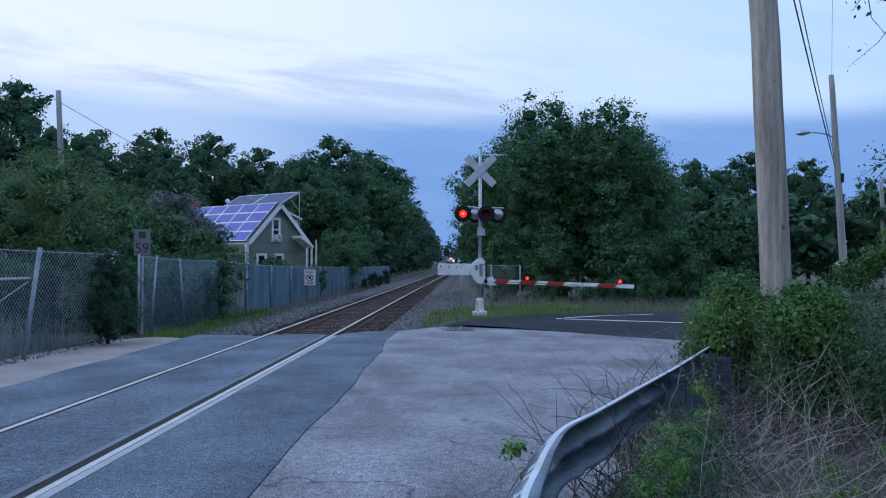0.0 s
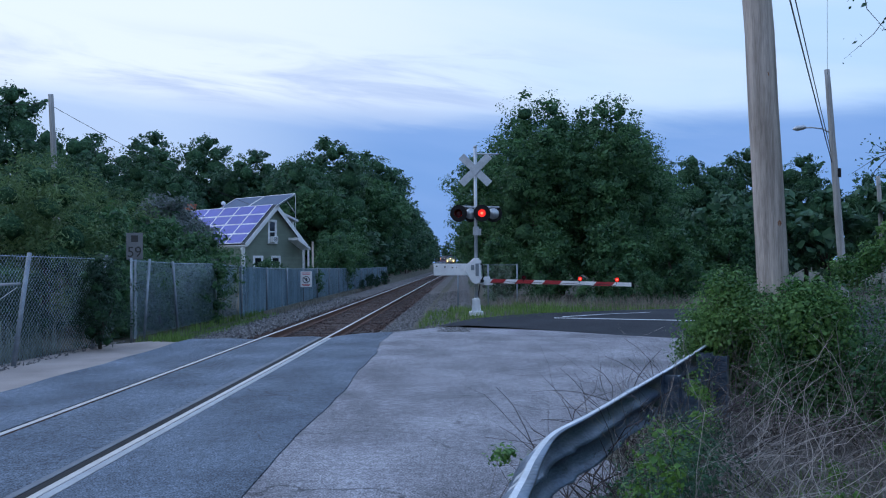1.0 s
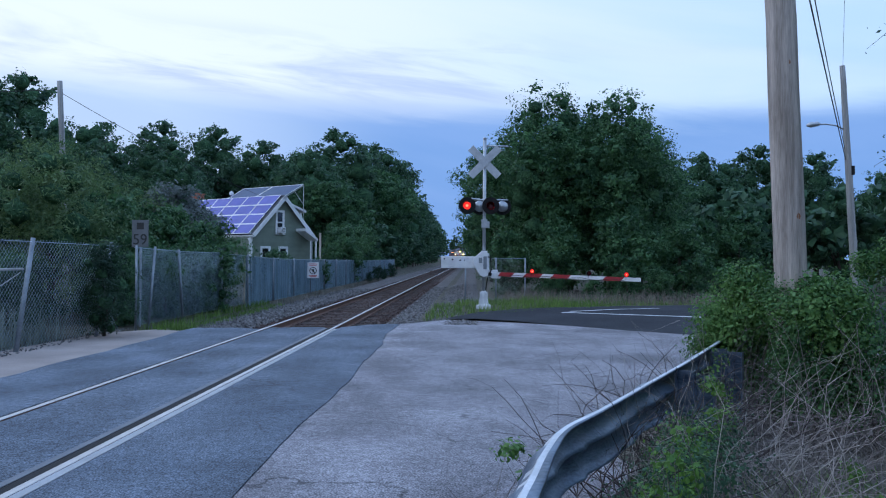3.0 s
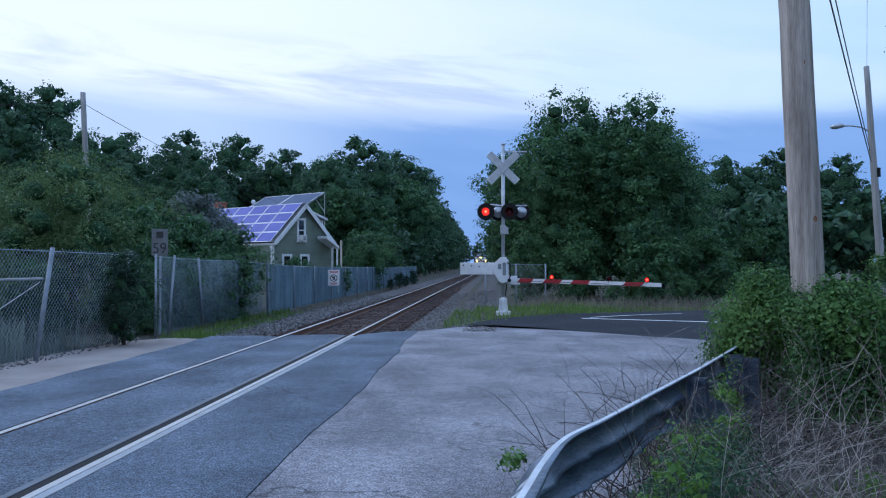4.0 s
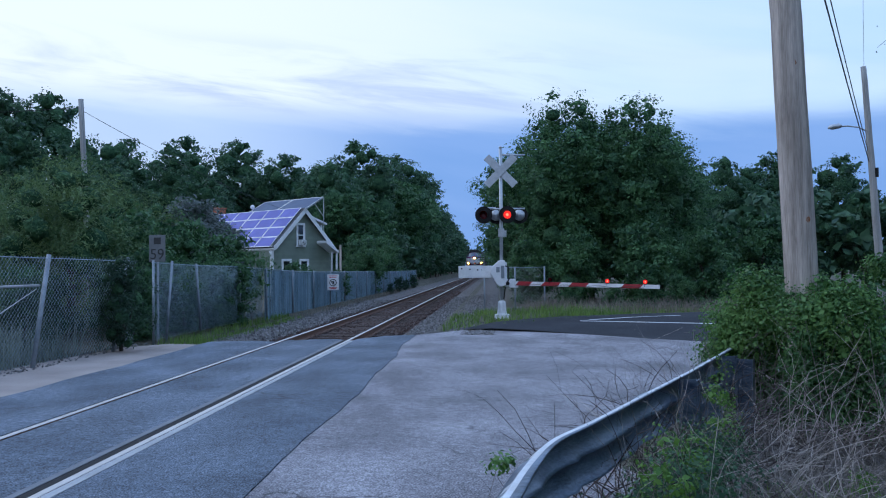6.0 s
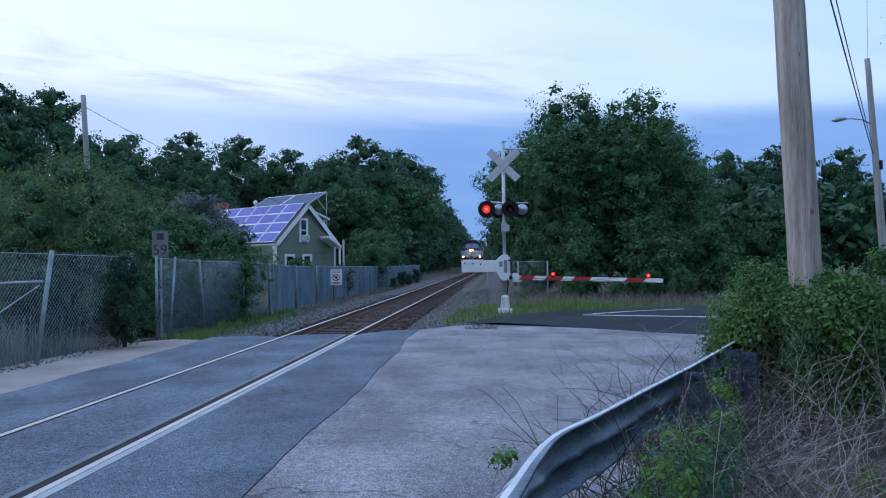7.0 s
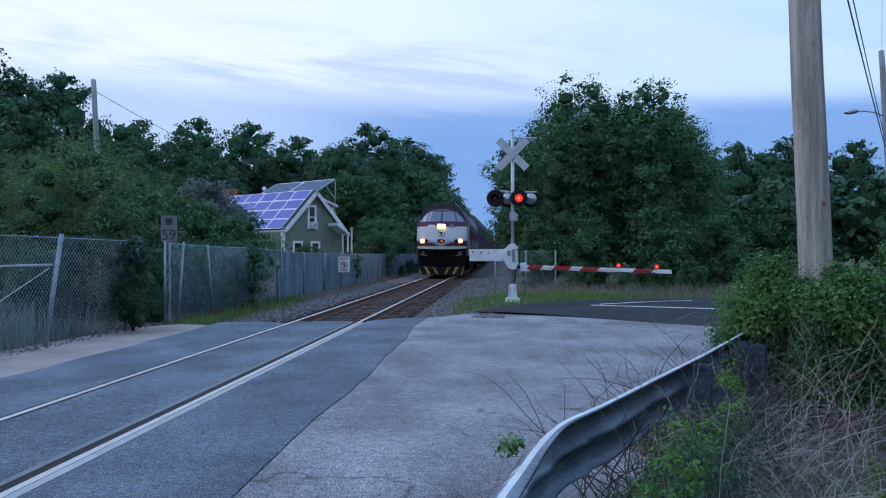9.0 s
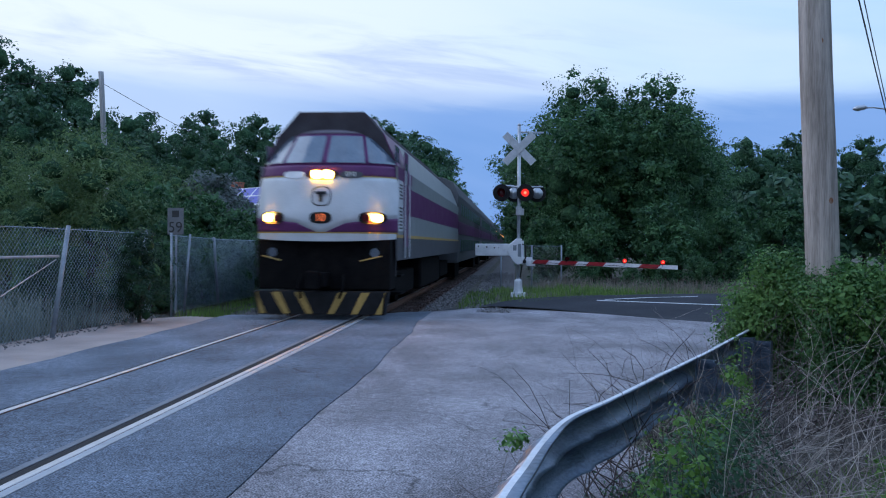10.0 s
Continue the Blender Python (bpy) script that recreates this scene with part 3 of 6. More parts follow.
def limbs(g, base, height, r, lobes, rng, n=7):
    top = Vector((base[0] + rng.uniform(-0.3, 0.3), base[1], base[2] + height * 0.62))
    mid = Vector(base).lerp(top, 0.5) + Vector((rng.uniform(-0.2, 0.2), rng.uniform(-0.2, 0.2), 0))
    g.tube([base, mid, top], [r, r * 0.75, r * 0.45], 8)
    for l in sorted(lobes, key=lambda q: -q[3])[:n]:
        a = Vector(base).lerp(top, rng.uniform(0.35, 0.95))
        e = Vector(l[:3])
        m = a.lerp(e, 0.5) + Vector((0, 0, -0.1 * (e - a).length))
        g.tube([a, m, e], [r * 0.4, r * 0.25, r * 0.08], 6)


def make_tree(name, label, category, height, width, low, n, leaf, mat, seed, group="", lobes_n=14, trunk=0.22, clump=0.4, cone=0.0, m=None, aspect=0.55, heart=0.34):
    rng = np.random.default_rng(seed)
    th = thing(name, label, category, m, group)
    lobes = []
    for k in range(lobes_n):
        u = (k + 0.5) / lobes_n
        z = low + (height - low) * (0.08 + 0.84 * u)
        prof = (math.sin(math.pi * (0.16 + 0.74 * u)) ** 0.7) if not cone else (1 - u) * cone + 0.12
        R = width / 2 * prof
        a = k * 2.4 + rng.uniform(-0.5, 0.5)
        rad = R * rng.uniform(0.25, 0.62)
        lr = max(R * rng.uniform(0.42, 0.62), width * 0.08)
        lobes.append((math.cos(a) * rad, math.sin(a) * rad, min(z, height - lr * 0.85), lr))
    g = Geo()
    limbs(g, (0, 0, -0.3), height, trunk, lobes, rng)
    part("trunk", g, M_bark, th, smooth=True)
    subs = billows(lobes, rng)
    part("crown_filler", inner_mass(lobes, rng, heart), M_inner, th, smooth=True)
    pts, out = crown_points(subs, int(n * 0.85), rng, clump, 11, 0.26)
    ok = pts[:, 2] > -0.15
    for x, y, z, r in lobes:
        ok &= ((pts - np.array([x, y, z])) ** 2).sum(1) > (0.95 * heart * r) ** 2
    cr = new("crown", leaf_mesh("crown", pts[ok], out[ok], leaf * 1.2, mat, rng, aspect))
    cr.parent = th
    return th


def spread_copies(src, places, group=""):
    """Copies of a tree or shrub; each place is x, y, turn, size."""
    for x, y, turn, s in places:
        c = copy_thing(src, pose(x, y, ground_z(x, y) - 0.05, 0, 0, turn))
        c.scale = (s, s, s)


# templates stand in place as the first of their kind
oak_a = make_tree("oak_tree", "tall dark green oak in the woods beside the line", "tree", 14, 10, 1.0, 10200, 0.108, M_leaf_dark, 21, "woods", 22, 0.25, 0.26, m=pose(-27.5, 84, 0, 0, 0, 20), heart=0.52)
oak_b = make_tree("oak_tree", "tall dark green oak in the woods beside the line", "tree", 15, 9, 1.0, 10200, 0.108, M_leaf_dark, 22, "woods", 22, 0.25, 0.26, m=pose(-20, 92, 0, 0, 0, 70), heart=0.52)
oak_c = make_tree("maple_tree", "broad dark green maple in the woods", "tree", 13, 11, 0.6, 10200, 0.108, M_leaf_dark, 23, "woods", 24, 0.25, 0.26, m=pose(-13, 86, 0, 0, 0, 10), heart=0.52)
near_a = make_tree("locust_tree", "leafy green tree with an uneven crown beside the road", "tree", 9.8, 6.6, 0.3, 35000, 0.05, M_leaf_oak, 31, "trees behind the gate", 30, 0.16, 0.17, m=pose(7.3, 39.5, -0.1))
near_b = make_tree("locust_tree", "leafy green tree with an uneven crown beside the road", "tree", 9.6, 6.2, 0.2, 35000, 0.05, M_leaf_oak, 32, "trees behind the gate", 30, 0.16, 0.17, m=pose(10.4, 39.0, -0.1))
light_tree = make_tree("ash_tree", "lighter green rounded tree beside the line", "tree", 9.5, 9.5, 0.4, 17000, 0.095, M_leaf_oak, 33, "woods", 24, 0.2, 0.24, m=pose(-10.5, 84, -0.1))

far_oak = make_tree("oak_tree", "tall dark oak far along the line", "tree", 14, 10, 0.8, 2700, 0.24, M_leaf_dark, 25, "woods", 18, 0.25, 0.32, m=pose(-16, 205, 0))
underbrush = make_tree("undergrowth_shrub", "dark green undergrowth shrub along the edge of the woods", "shrub", 4.6, 4.2, 0.0, 1100, 0.15, M_leaf_dark, 26, "undergrowth", 12, 0.08, 0.22, m=pose(-7.2, 78, -0.1))
random.seed(5)
# left woods, rising to the far left
wl_places = [(-54, 88, 1.74), (-46.5, 92, 1.62), (-38.5, 88, 1.30), (-32, 93, 1.16), (-25.5, 95, 1.22), (-34, 76, 0.95), (-44, 78, 1.15), (-16.5, 97, 1.02), (-56, 72, 1.25), (-29, 70, 0.76), (-22, 74, 0.74), (-20.5, 98, 1.0), (-11.5, 98, 1.16), (-34.5, 86, 1.03), (-29.5, 88, 1.06), (-9.2, 118, 1.22)]
for i, (x, y, s) in enumerate(wl_places):
    spread_copies((oak_b, oak_a, oak_c)[i % 3], [(x, y, random.uniform(0, 360), s)])
# trees along the corridor, on both sides of the track
for i, y in enumerate(list(np.arange(124, 200, 11)) + list(np.arange(200, 420, 16))):
    src = (oak_a, oak_b, oak_c)[i % 3] if y < 150 else far_oak
    x = track_x(y)
    spread_copies(src, [(x - 9.5 + random.uniform(-0.8, 0.8), y, random.uniform(0, 360), random.uniform(1.12, 1.26) if y < 150 else random.uniform(1.0, 1.14)), (x - 18 + random.uniform(-2, 2), y + 5, random.uniform(0, 360), random.uniform(1.05, 1.18))][: 2 if y < 190 else 1])
for i, y in enumerate(list(np.arange(66, 200, 11)) + list(np.arange(200, 420, 16))):
    src = (oak_b, oak_c, oak_a)[i % 3] if y < 150 else far_oak
    x = track_x(y)
    spread_copies(src, [(x + 8.6 + random.uniform(-0.6, 0.8), y, random.uniform(0, 360), random.uniform(0.74, 0.95)), (x + 16 + random.uniform(-2, 2), y + 4, random.uniform(0, 360), random.uniform(0.8, 0.95))][: 2 if y < 80 else 1])
for i, (x, y, s) in enumerate([(-1.5, 440, 1.1), (-9, 460, 1.0), (-16, 450, 1.1), (-4, 480, 0.8)]):
    spread_copies(far_oak, [(track_x(y) + x + 12, y, 40 * i, s)])
# right woods
wr = [(16.5, 56, 8.6), (20.5, 60, 9.6), (24, 62, 10.4), (28, 60, 9.6), (32.5, 58, 8.2), (36, 60, 8.0), (40, 56, 8.2), (26, 72, 10), (14.5, 50, 6.5), (22.5, 52, 5.6), (30, 50, 5.4), (36.5, 46, 4.8)]
for i, (x, y, h) in enumerate(wr):
    k = i % 3
    spread_copies((oak_a, oak_c, oak_b)[k], [(x, y, random.uniform(0, 360), h / (14, 13, 15)[k])])
spread_copies(underbrush, [(17.5, 46, 0, 1.2), (20.5, 47, 60, 1.3), (23.5, 46, 130, 1.25), (26.5, 45, 200, 1.3), (29.5, 44, 260, 1.3), (33, 43, 310, 1.3), (37, 42, 20, 1.3)])
# the clump behind the gate
spread_copies(near_a, [(12.0, 41.5, 140, 0.86), (5.4, 43.5, 60, 0.80), (9.0, 44.5, 200, 0.98), (13.6, 45, 260, 0.72)])
spread_copies(near_a, [(13.3, 11.0, 20, 1.0)])
# out-of-view trees added on the right to shade the verge
spread_copies(far_oak, [(14.5, 4.5, 100, 0.7), (12.5, -1.5, 200, 0.62), (10, -7, 300, 0.6)])
spread_copies(near_b, [(5.2, 58, 80, 1.0)])
# unseen trees added behind the camera and round the near verge to block bright sky
for i, (x, y, s) in enumerate([(-24, -16, 0.9), (-15, -22, 1.0), (-6, -20, 0.9), (3, -24, 1.0), (11, -17, 0.85), (18, -11, 0.8), (24, -2, 0.8), (27, 8, 0.75), (-22, -4, 0.8), (-21, 8, 0.6), (20, 3, 0.7)]):
    spread_copies(far_oak, [(x, y, 50 * i, s)])
for i, y in enumerate(np.arange(82, 230, 8)):
    spread_copies(underbrush, [(track_x(y) - 6.6 + random.uniform(-0.5, 0.5), y, 70 * i, random.uniform(0.8, 1.25)), (track_x(y) + 6.6 + random.uniform(-0.4, 0.6), y + 3, 90 * i, random.uniform(0.75, 1.15))])
spread_copies(light_tree, [(-10.2, 108, 120, 1.42), (-19, 106, 20, 1.5), (-14.5, 70, 30, 0.62)])

# shrubs behind the fence and round the house
cedar = make_tree("cedar_shrub", "wide feathery green cedar shrub behind the fence", "shrub", 4.7, 5.0, 0.0, 34000, 0.033, M_leaf_cedar, 41, "shrubs behind the fence", 26, 0.12, 0.17, m=pose(-7.0, 21.5, -0.1), aspect=0.3)
shrub = make_tree("hedge_shrub", "dense green shrub growing beside the fence", "shrub", 3.4, 3.0, 0.0, 6000, 0.046, M_leaf_oak, 42, "shrubs behind the fence", 14, 0.07, 0.13, m=pose(-5.6, 25.5, -0.1))
lilac = make_tree("flowering_shrub", "shrub with pale grey-violet flower heads beside the house", "shrub", 3.5, 2.7, 0.0, 14000, 0.045, M_leaf_lilac, 43, "shrubs behind the fence", 12, 0.07, 0.2, m=pose(-6.1, 30.5, -0.1))
juniper = make_tree("juniper_bush", "dark upright juniper bush in front of the fence", "shrub", 2.1, 1.75, 0.0, 11000, 0.023, M_leaf_juniper, 44, "shrubs beside the track", 16, 0.05, 0.07, m=pose(-3.62, 17.2, -0.1), aspect=0.3)
spread_copies(cedar, [(-10.5, 23.5, 100, 1.0), (-9.6, 19.0, 200, 0.78), (-13.5, 26, 30, 1.05), (-8.2, 28, 60, 0.95)])
spread_copies(shrub, [(-5.6, 17.2, 40, 0.55), (-4.55, 19.9, 10, 0.56), (-4.6, 23.2, 200, 0.6), (-4.7, 21.5, 90, 0.72), (-6.5, 24.0, 30, 1.08), (-4.75, 27.5, 160, 0.9), (-7.4, 33, 10, 1.15), (-4.9, 37.5, 80, 0.62), (-5.2, 58, 140, 1.15), (-6.2, 64, 20, 1.3), (-5.6, 71, 60, 1.3), (-11.5, 48, 10, 1.1), (-4.3, 53.5, 240, 0.9)])
spread_copies(shrub, [(14.8, 43, 300, 1.2), (7.5, 36.5, 30, 1.0), (10.2, 35.8, 120, 1.1), (12.8, 36.5, 200, 1.0), (17.5, 44, 10, 1.3), (5.6, 37.5, 80, 0.9)])
spread_copies(lilac, [(-5.0, 13.2, 20, 0.42), (-5.6, 14.4, 80, 0.5), (-5.3, 12.2, 140, 0.36), (-6.7, 29.4, 50, 1.25), (-7.6, 32.5, 140, 1.25)])
spread_copies(shrub, [(-3.95, 25.3, 300, 0.60), (-4.3, 24.2, 33, 0.62), (-4.0, 42.8, 77, 0.5), (8.6, 33.2, 0, 0.34), (11.2, 33.6, 70, 0.42), (7.0, 34.4, 140, 0.38), (13.6, 33.0, 210, 0.45), (10.0, 34.0, 260, 0.40), (16, 33, 20, 0.5)])
spread_copies(juniper, [(-4.8, 15.6, 40, 0.75), (-4.9, 16.5, 90, 0.85), (-3.2, 57, 0, 0.42), (-3.2, 61.5, 60, 0.62), (-3.2, 66, 100, 0.48), (-3.15, 72, 200, 0.66)])


def grass(name, n, area, height, mat, label, seed, lean=0.35, width=0.008, keep=None):
    """Single blades, each a bent tapering strip."""
    rng = np.random.default_rng(seed)
    g = Geo()
    for _ in range(n):
        x, y = rng.uniform(area[0], area[2]), rng.uniform(area[1], area[3])
        if keep and not keep(x, y):
            continue
        z, h, a = ground_z(x, y) - 0.02, height * rng.uniform(0.45, 1.25), rng.uniform(0, 6.28)
        d, s = np.array([math.cos(a), math.sin(a)]) * h * lean * rng.uniform(0.2, 1.3), (-math.sin(a) * width, math.cos(a) * width)
        g.add([(x - s[0], y - s[1], z), (x + s[0], y + s[1], z), (x + d[0] * 0.35 + s[0] * 0.8, y + d[1] * 0.35 + s[1] * 0.8, z + h * 0.6), (x + d[0] * 0.35 - s[0] * 0.8, y + d[1] * 0.35 - s[1] * 0.8, z + h * 0.6), (x + d[0], y + d[1], z + h)], [(0, 1, 2, 3), (3, 2, 4)])
    return lone(name, g, mat, label, "grass", kind="stuff")


grass("verge_grass", 5000, (2.6, 22.3, 8.5, 31), 0.22, M_grass, "short green grass round the foot of the gate", 51, keep=lambda x, y: y > 21.6 + (x - 2.6) * 0.75 + 0.15 * math.sin(x * 5) and y < 29)
grass("tall_dry_grass", 2600, (5.0, 28.0, 13.0, 33.5), 0.5, M_drygrass, "tall dry grass behind the road", 52, 0.6, 0.006)
grass("road_edge_grass", 3500, (5.5, 25.5, 15.0, 31), 0.28, M_grass, "green grass along the far road edge", 58, 0.5, 0.007, keep=lambda x, y: y > 25.2 + (x - 5.9) * 0.45)
grass("fence_grass", 3000, (-3.5, 18.6, -2.45, 30), 0.22, M_grass, "green grass along the foot of the fence", 53, keep=lambda x, y: x < -2.55 - 0.06 * (y - 19) * 0.3)
grass("yard_grass", 5200, (-7.5, 10.5, -4.1, 16.5), 0.75, M_paleweed, "pale overgrown grass behind the wire fence", 57, 0.4, 0.008)
grass("track_side_grass", 900, (-3.3, 30, -2.7, 60), 0.35, M_drygrass, "dry grass tufts along the fence", 54)
grass("near_grass", 6000, (4.3, 2.2, 8.6, 6.5), 0.17, M_grass, "grass on the near verge behind the guard rail", 55, 0.7, 0.004, keep=lambda x, y: noise.noise((x * 0.9, y * 0.9, 7)) > 0.05 and x > 4.25 + 0.55 * max(y - 3, 0) ** 0.75 * 0.55)
grass("rail_foot_grass", 5200, (4.1, 2.6, 7.0, 8.4), 0.36, M_leaf_thicket, "rank green grass along the foot of the guard rail", 59, 0.5, 0.0045, keep=lambda x, y: 0.08 < x - (3.98 + 0.24 * max(y - 2.6, 0) ** 1.25 * 0.85) < 0.55)
grass("near_dry_grass", 22000, (4.4, 2.2, 9.2, 8.8), 0.16, M_drygrass, "matted dry grass and dead weeds on the near verge", 56, 2.4, 0.0026, keep=lambda x, y: x > 4.3 + 0.55 * max(y - 3, 0) ** 0.75 * 0.55)


def roadside_tree():
    th = make_tree("roadside_tree", "leafy tree beside the road with thin boughs hanging over the verge", "tree", 6.8, 4.6, 0.6, 9000, 0.05, M_leaf_oak, 46, "", 18, 0.12, 0.16, m=pose(11.9, 9.6, -0.1))
    rng = np.random.default_rng(47)
    for a, b, n in (((-0.2, 0.0, 3.9), (-3.75, -0.5, 4.75), 150), ((-0.2, 0.1, 2.6), (-3.45, -0.45, 2.95), 500)):
        a, b = Vector(a), Vector(b)
        pts = [a.lerp(b, k / 8) + Vector((0, rng.normal(0, 0.05), rng.normal(0, 0.07))) for k in range(9)]
        g = Geo().tube(pts, [0.035 * (1 - 0.85 * k / 8) for k in range(9)], 6)
        tips = []
        for _ in range(26):
            p = pts[rng.integers(4, 9)]
            q = p + Vector((rng.uniform(-0.55, 0.2), rng.normal(0, 0.25), rng.normal(-0.1, 0.28)))
            g.tube([p, p.lerp(q, 0.5) + Vector(rng.normal(0, 0.03, 3)), q], [0.006, 0.004, 0.0015], 4, False)
            tips += [p.lerp(q, u) for u in (0.55, 0.75, 1.0)]
        part("bough", g, M_bark, th)
        c = np.array(tips)[rng.integers(0, len(tips), n)] + rng.normal(0, 0.06, (n, 3))
        lv = new("bough_leaves", leaf_mesh("bough_leaves", c, rng.normal(0, 0.6, (n, 3)), 0.017, M_leaf_dark, rng))
        lv.parent = th


roadside_tree()


# --- chain-link fence along the track ---
def fence_x(y):
    return -3.9 + 0.2 * min(max((y - 15) / 4, 0), 1)


def fence_top(y):
    return 1.87 - 0.15 * min(max((y - 16) / 6, 0), 1) - 0.45 * min(max((y - 22) / 40, 0), 1) * 0.6 - 0.16 * min(max((y - 25) / 8, 0), 1)


def chain_fence(name, label, y0, y1, posts, slats, pitch=0.10):
    th = thing(name, label, "fence")
    for py, lean, r in posts:
        x, top = fence_x(py), fence_top(py)
        g = Geo().tube([(x + 0.03, py - lean * 0.0, -0.2), (x + 0.03, py + lean * top, top + 0.03)], r, 10)
        part("post", g, M_fencepost, th, smooth=True)
    g = Geo()
    h = 1.9
    k = y0 - h
    while k < y1 + h:
        for s in (1, -1):
            a0, a1 = (k, k + h) if s > 0 else (k + h, k)
            pts = []
            for q in range(7):
                u = q / 6
                yy = a0 + (a1 - a0) * u
                if y0 <= yy <= y1:
                    pts.append((fence_x(yy) + 0.008 * s, yy, u * fence_top(yy) + 0.0))
            if len(pts) > 1:
                g.tube(pts, 0.0026 if not slats else 0.003, 3, False)
        k += pitch
    part("wire_mesh", g, M_wire, th, "galvanised diamond wire mesh")
    g = Geo()
    n = max(int((y1 - y0) / 3), 1)
    g.tube([(fence_x(y0 + (y1 - y0) * i / n), y0 + (y1 - y0) * i / n, fence_top(y0 + (y1 - y0) * i / n) - 0.02) for i in range(n + 1)], 0.006 if not slats else 0.014, 6)
    part("top_wire", g, M_wire, th)
    if slats:
        rng = np.random.default_rng(int(y0))
        g, yy = Geo(), y0 + 0.05
        while yy < y1 - 0.05:
            t = fence_top(yy) - 0.03 - abs(rng.normal(0, 0.02))
            x = fence_x(yy) + rng.normal(0, 0.004)
            if rng.random() > 0.03:
                g.box(x - 0.016, yy, 0.02 + abs(rng.normal(0, 0.02)) - 0.14, x - 0.010, yy + 0.062, t)
            yy += 0.068
        ob = part("privacy_slats", g, M_slat, th, "faded blue-grey plastic slats woven into the mesh")
        ob["kind"] = "stuff"
    return th


gate_fence = chain_fence("chain_link_fence", "open galvanised chain-link fence with a brace rail and leaning posts", 9.5, 18.2, [(11.6, 0, 0.03), (14.35, 0.30, 0.042), (17.1, 0.42, 0.036)], False)
g = Geo().tube([(-3.88, 9.5, 1.36), (-3.88, 14.6, 1.36)], 0.022, 8)
part("brace_rail", g, M_galv, gate_fence, smooth=True)
part("tension_rod", Geo().tube([(-3.87, 14.5, 1.3), (-3.87, 12.2, 0.5)], 0.008, 6), M_galv, gate_fence)
chain_fence("chain_link_fence", "fine-meshed blue-grey chain-link fence overgrown from behind", 18.9, 27.9, [(18.95, 0, 0.028), (19.65, 0.22, 0.03), (22.0, -0.22, 0.034), (25.3, 0, 0.028)], False, 0.062)
chain_fence("slatted_fence", "chain-link fence with faded blue-grey privacy slats", 28.05, 52, [(28.2, 0, 0.03), (31.8, 0, 0.03), (35.4, 0, 0.03), (39.0, 0, 0.03), (42.6, 0, 0.03), (46.2, 0, 0.03), (49.8, 0, 0.03)], True, 0.16)
chain_fence("slatted_fence", "chain-link fence with faded blue-grey privacy slats", 52.1, 80, [(53.4, 0, 0.03), (57, 0, 0.03), (60.6, 0, 0.03), (64.2, 0, 0.03), (67.8, 0, 0.03), (71.4, 0, 0.03), (75, 0, 0.03), (79.9, 0, 0.03)], True, 0.16)


def fence_sign():
    th = thing("warning_sign", "white warning sign with a red pictogram on the fence", "sign", pose(-3.42, 38.3, 0.95, 0, 0, 8))
    part("panel", Geo().box(-0.26, -0.008, -0.36, 0.26, 0.008, 0.36), M_sign, th, bevel=0.006)
    for z, w in ((0.29, 0.4), (0.23, 0.34), (-0.24, 0.36), (-0.29, 0.3)):
        part("writing_bar", Geo().box(-w / 2, -0.013, z - 0.015, w / 2, -0.0085, z + 0.015), M_inkred, th, "unreadable red line of writing")
    g = Geo()
    for k in range(24):
        a, b = k * math.pi / 12, (k + 1) * math.pi / 12
        g.add([(math.cos(q) * r, -0.012, math.sin(q) * r - 0.02) for q, r in ((a, 0.13), (b, 0.13), (b, 0.165), (a, 0.165))], [(0, 1, 2, 3)])
    g.box(-0.15, -0.013, -0.035, 0.15, -0.0095, -0.005, Matrix.Rotation(radians(45), 4, "Y"))
    part("prohibition_ring", g, M_ink, th, "dark ring with a slash")
    part("pictogram", Geo().box(-0.03, -0.011, -0.10, 0.05, -0.009, 0.06).box(-0.07, -0.0112, -0.02, 0.02, -0.0092, 0.02), M_ink, th)


fence_sign()


def words(text, size, mat, parent, m, name="lettering"):
    c = bpy.data.curves.new(name, "FONT")
    c.body, c.size, c.extrude, c.align_x, c.align_y = text, size, 0.002, "CENTER", "CENTER"
    c.materials.append(mat)
    ob = new(name, c)
    ob.parent, ob.matrix_basis = parent, m
    return ob


mp = thing("milepost_sign", "dull grey milepost sign with dark figures behind the fence", "sign", pose(-4.02, 20.0, 0))
part("post", Geo().tube([(0, 0.04, -0.2), (0, 0.04, 2.4)], 0.03, 8), M_galv, mp)
part("panel", Geo().box(-0.20, -0.008, 1.80, 0.20, 0.008, 2.44), M_signgrey, mp, bevel=0.006)
words("59", 0.36, M_ink, mp, pose(0.0, -0.012, 1.97, 90, 0, 0))
part("writing_bar", Geo().box(-0.08, -0.012, 2.22, 0.09, -0.0085, 2.38), M_ink, mp)


# --- poles and wires ---
def wood_pole(name, label, foot, top, r0, r1, mat):
    th = thing(name, label, "utility pole", Matrix.Translation(foot))
    a, b = Vector((0, 0, -0.3)), Vector(top) - Vector(foot)
    rng = np.random.default_rng(int(foot[1] * 10))
    pts = [a.lerp(b, k / 14) + Vector((rng.normal(0, 0.004), rng.normal(0, 0.004), 0)) for k in range(15)]
    part("shaft", Geo().tube(pts, [r0 + (r1 - r0) * k / 14 for k in range(15)], 24), mat, th, smooth=True)
    return th


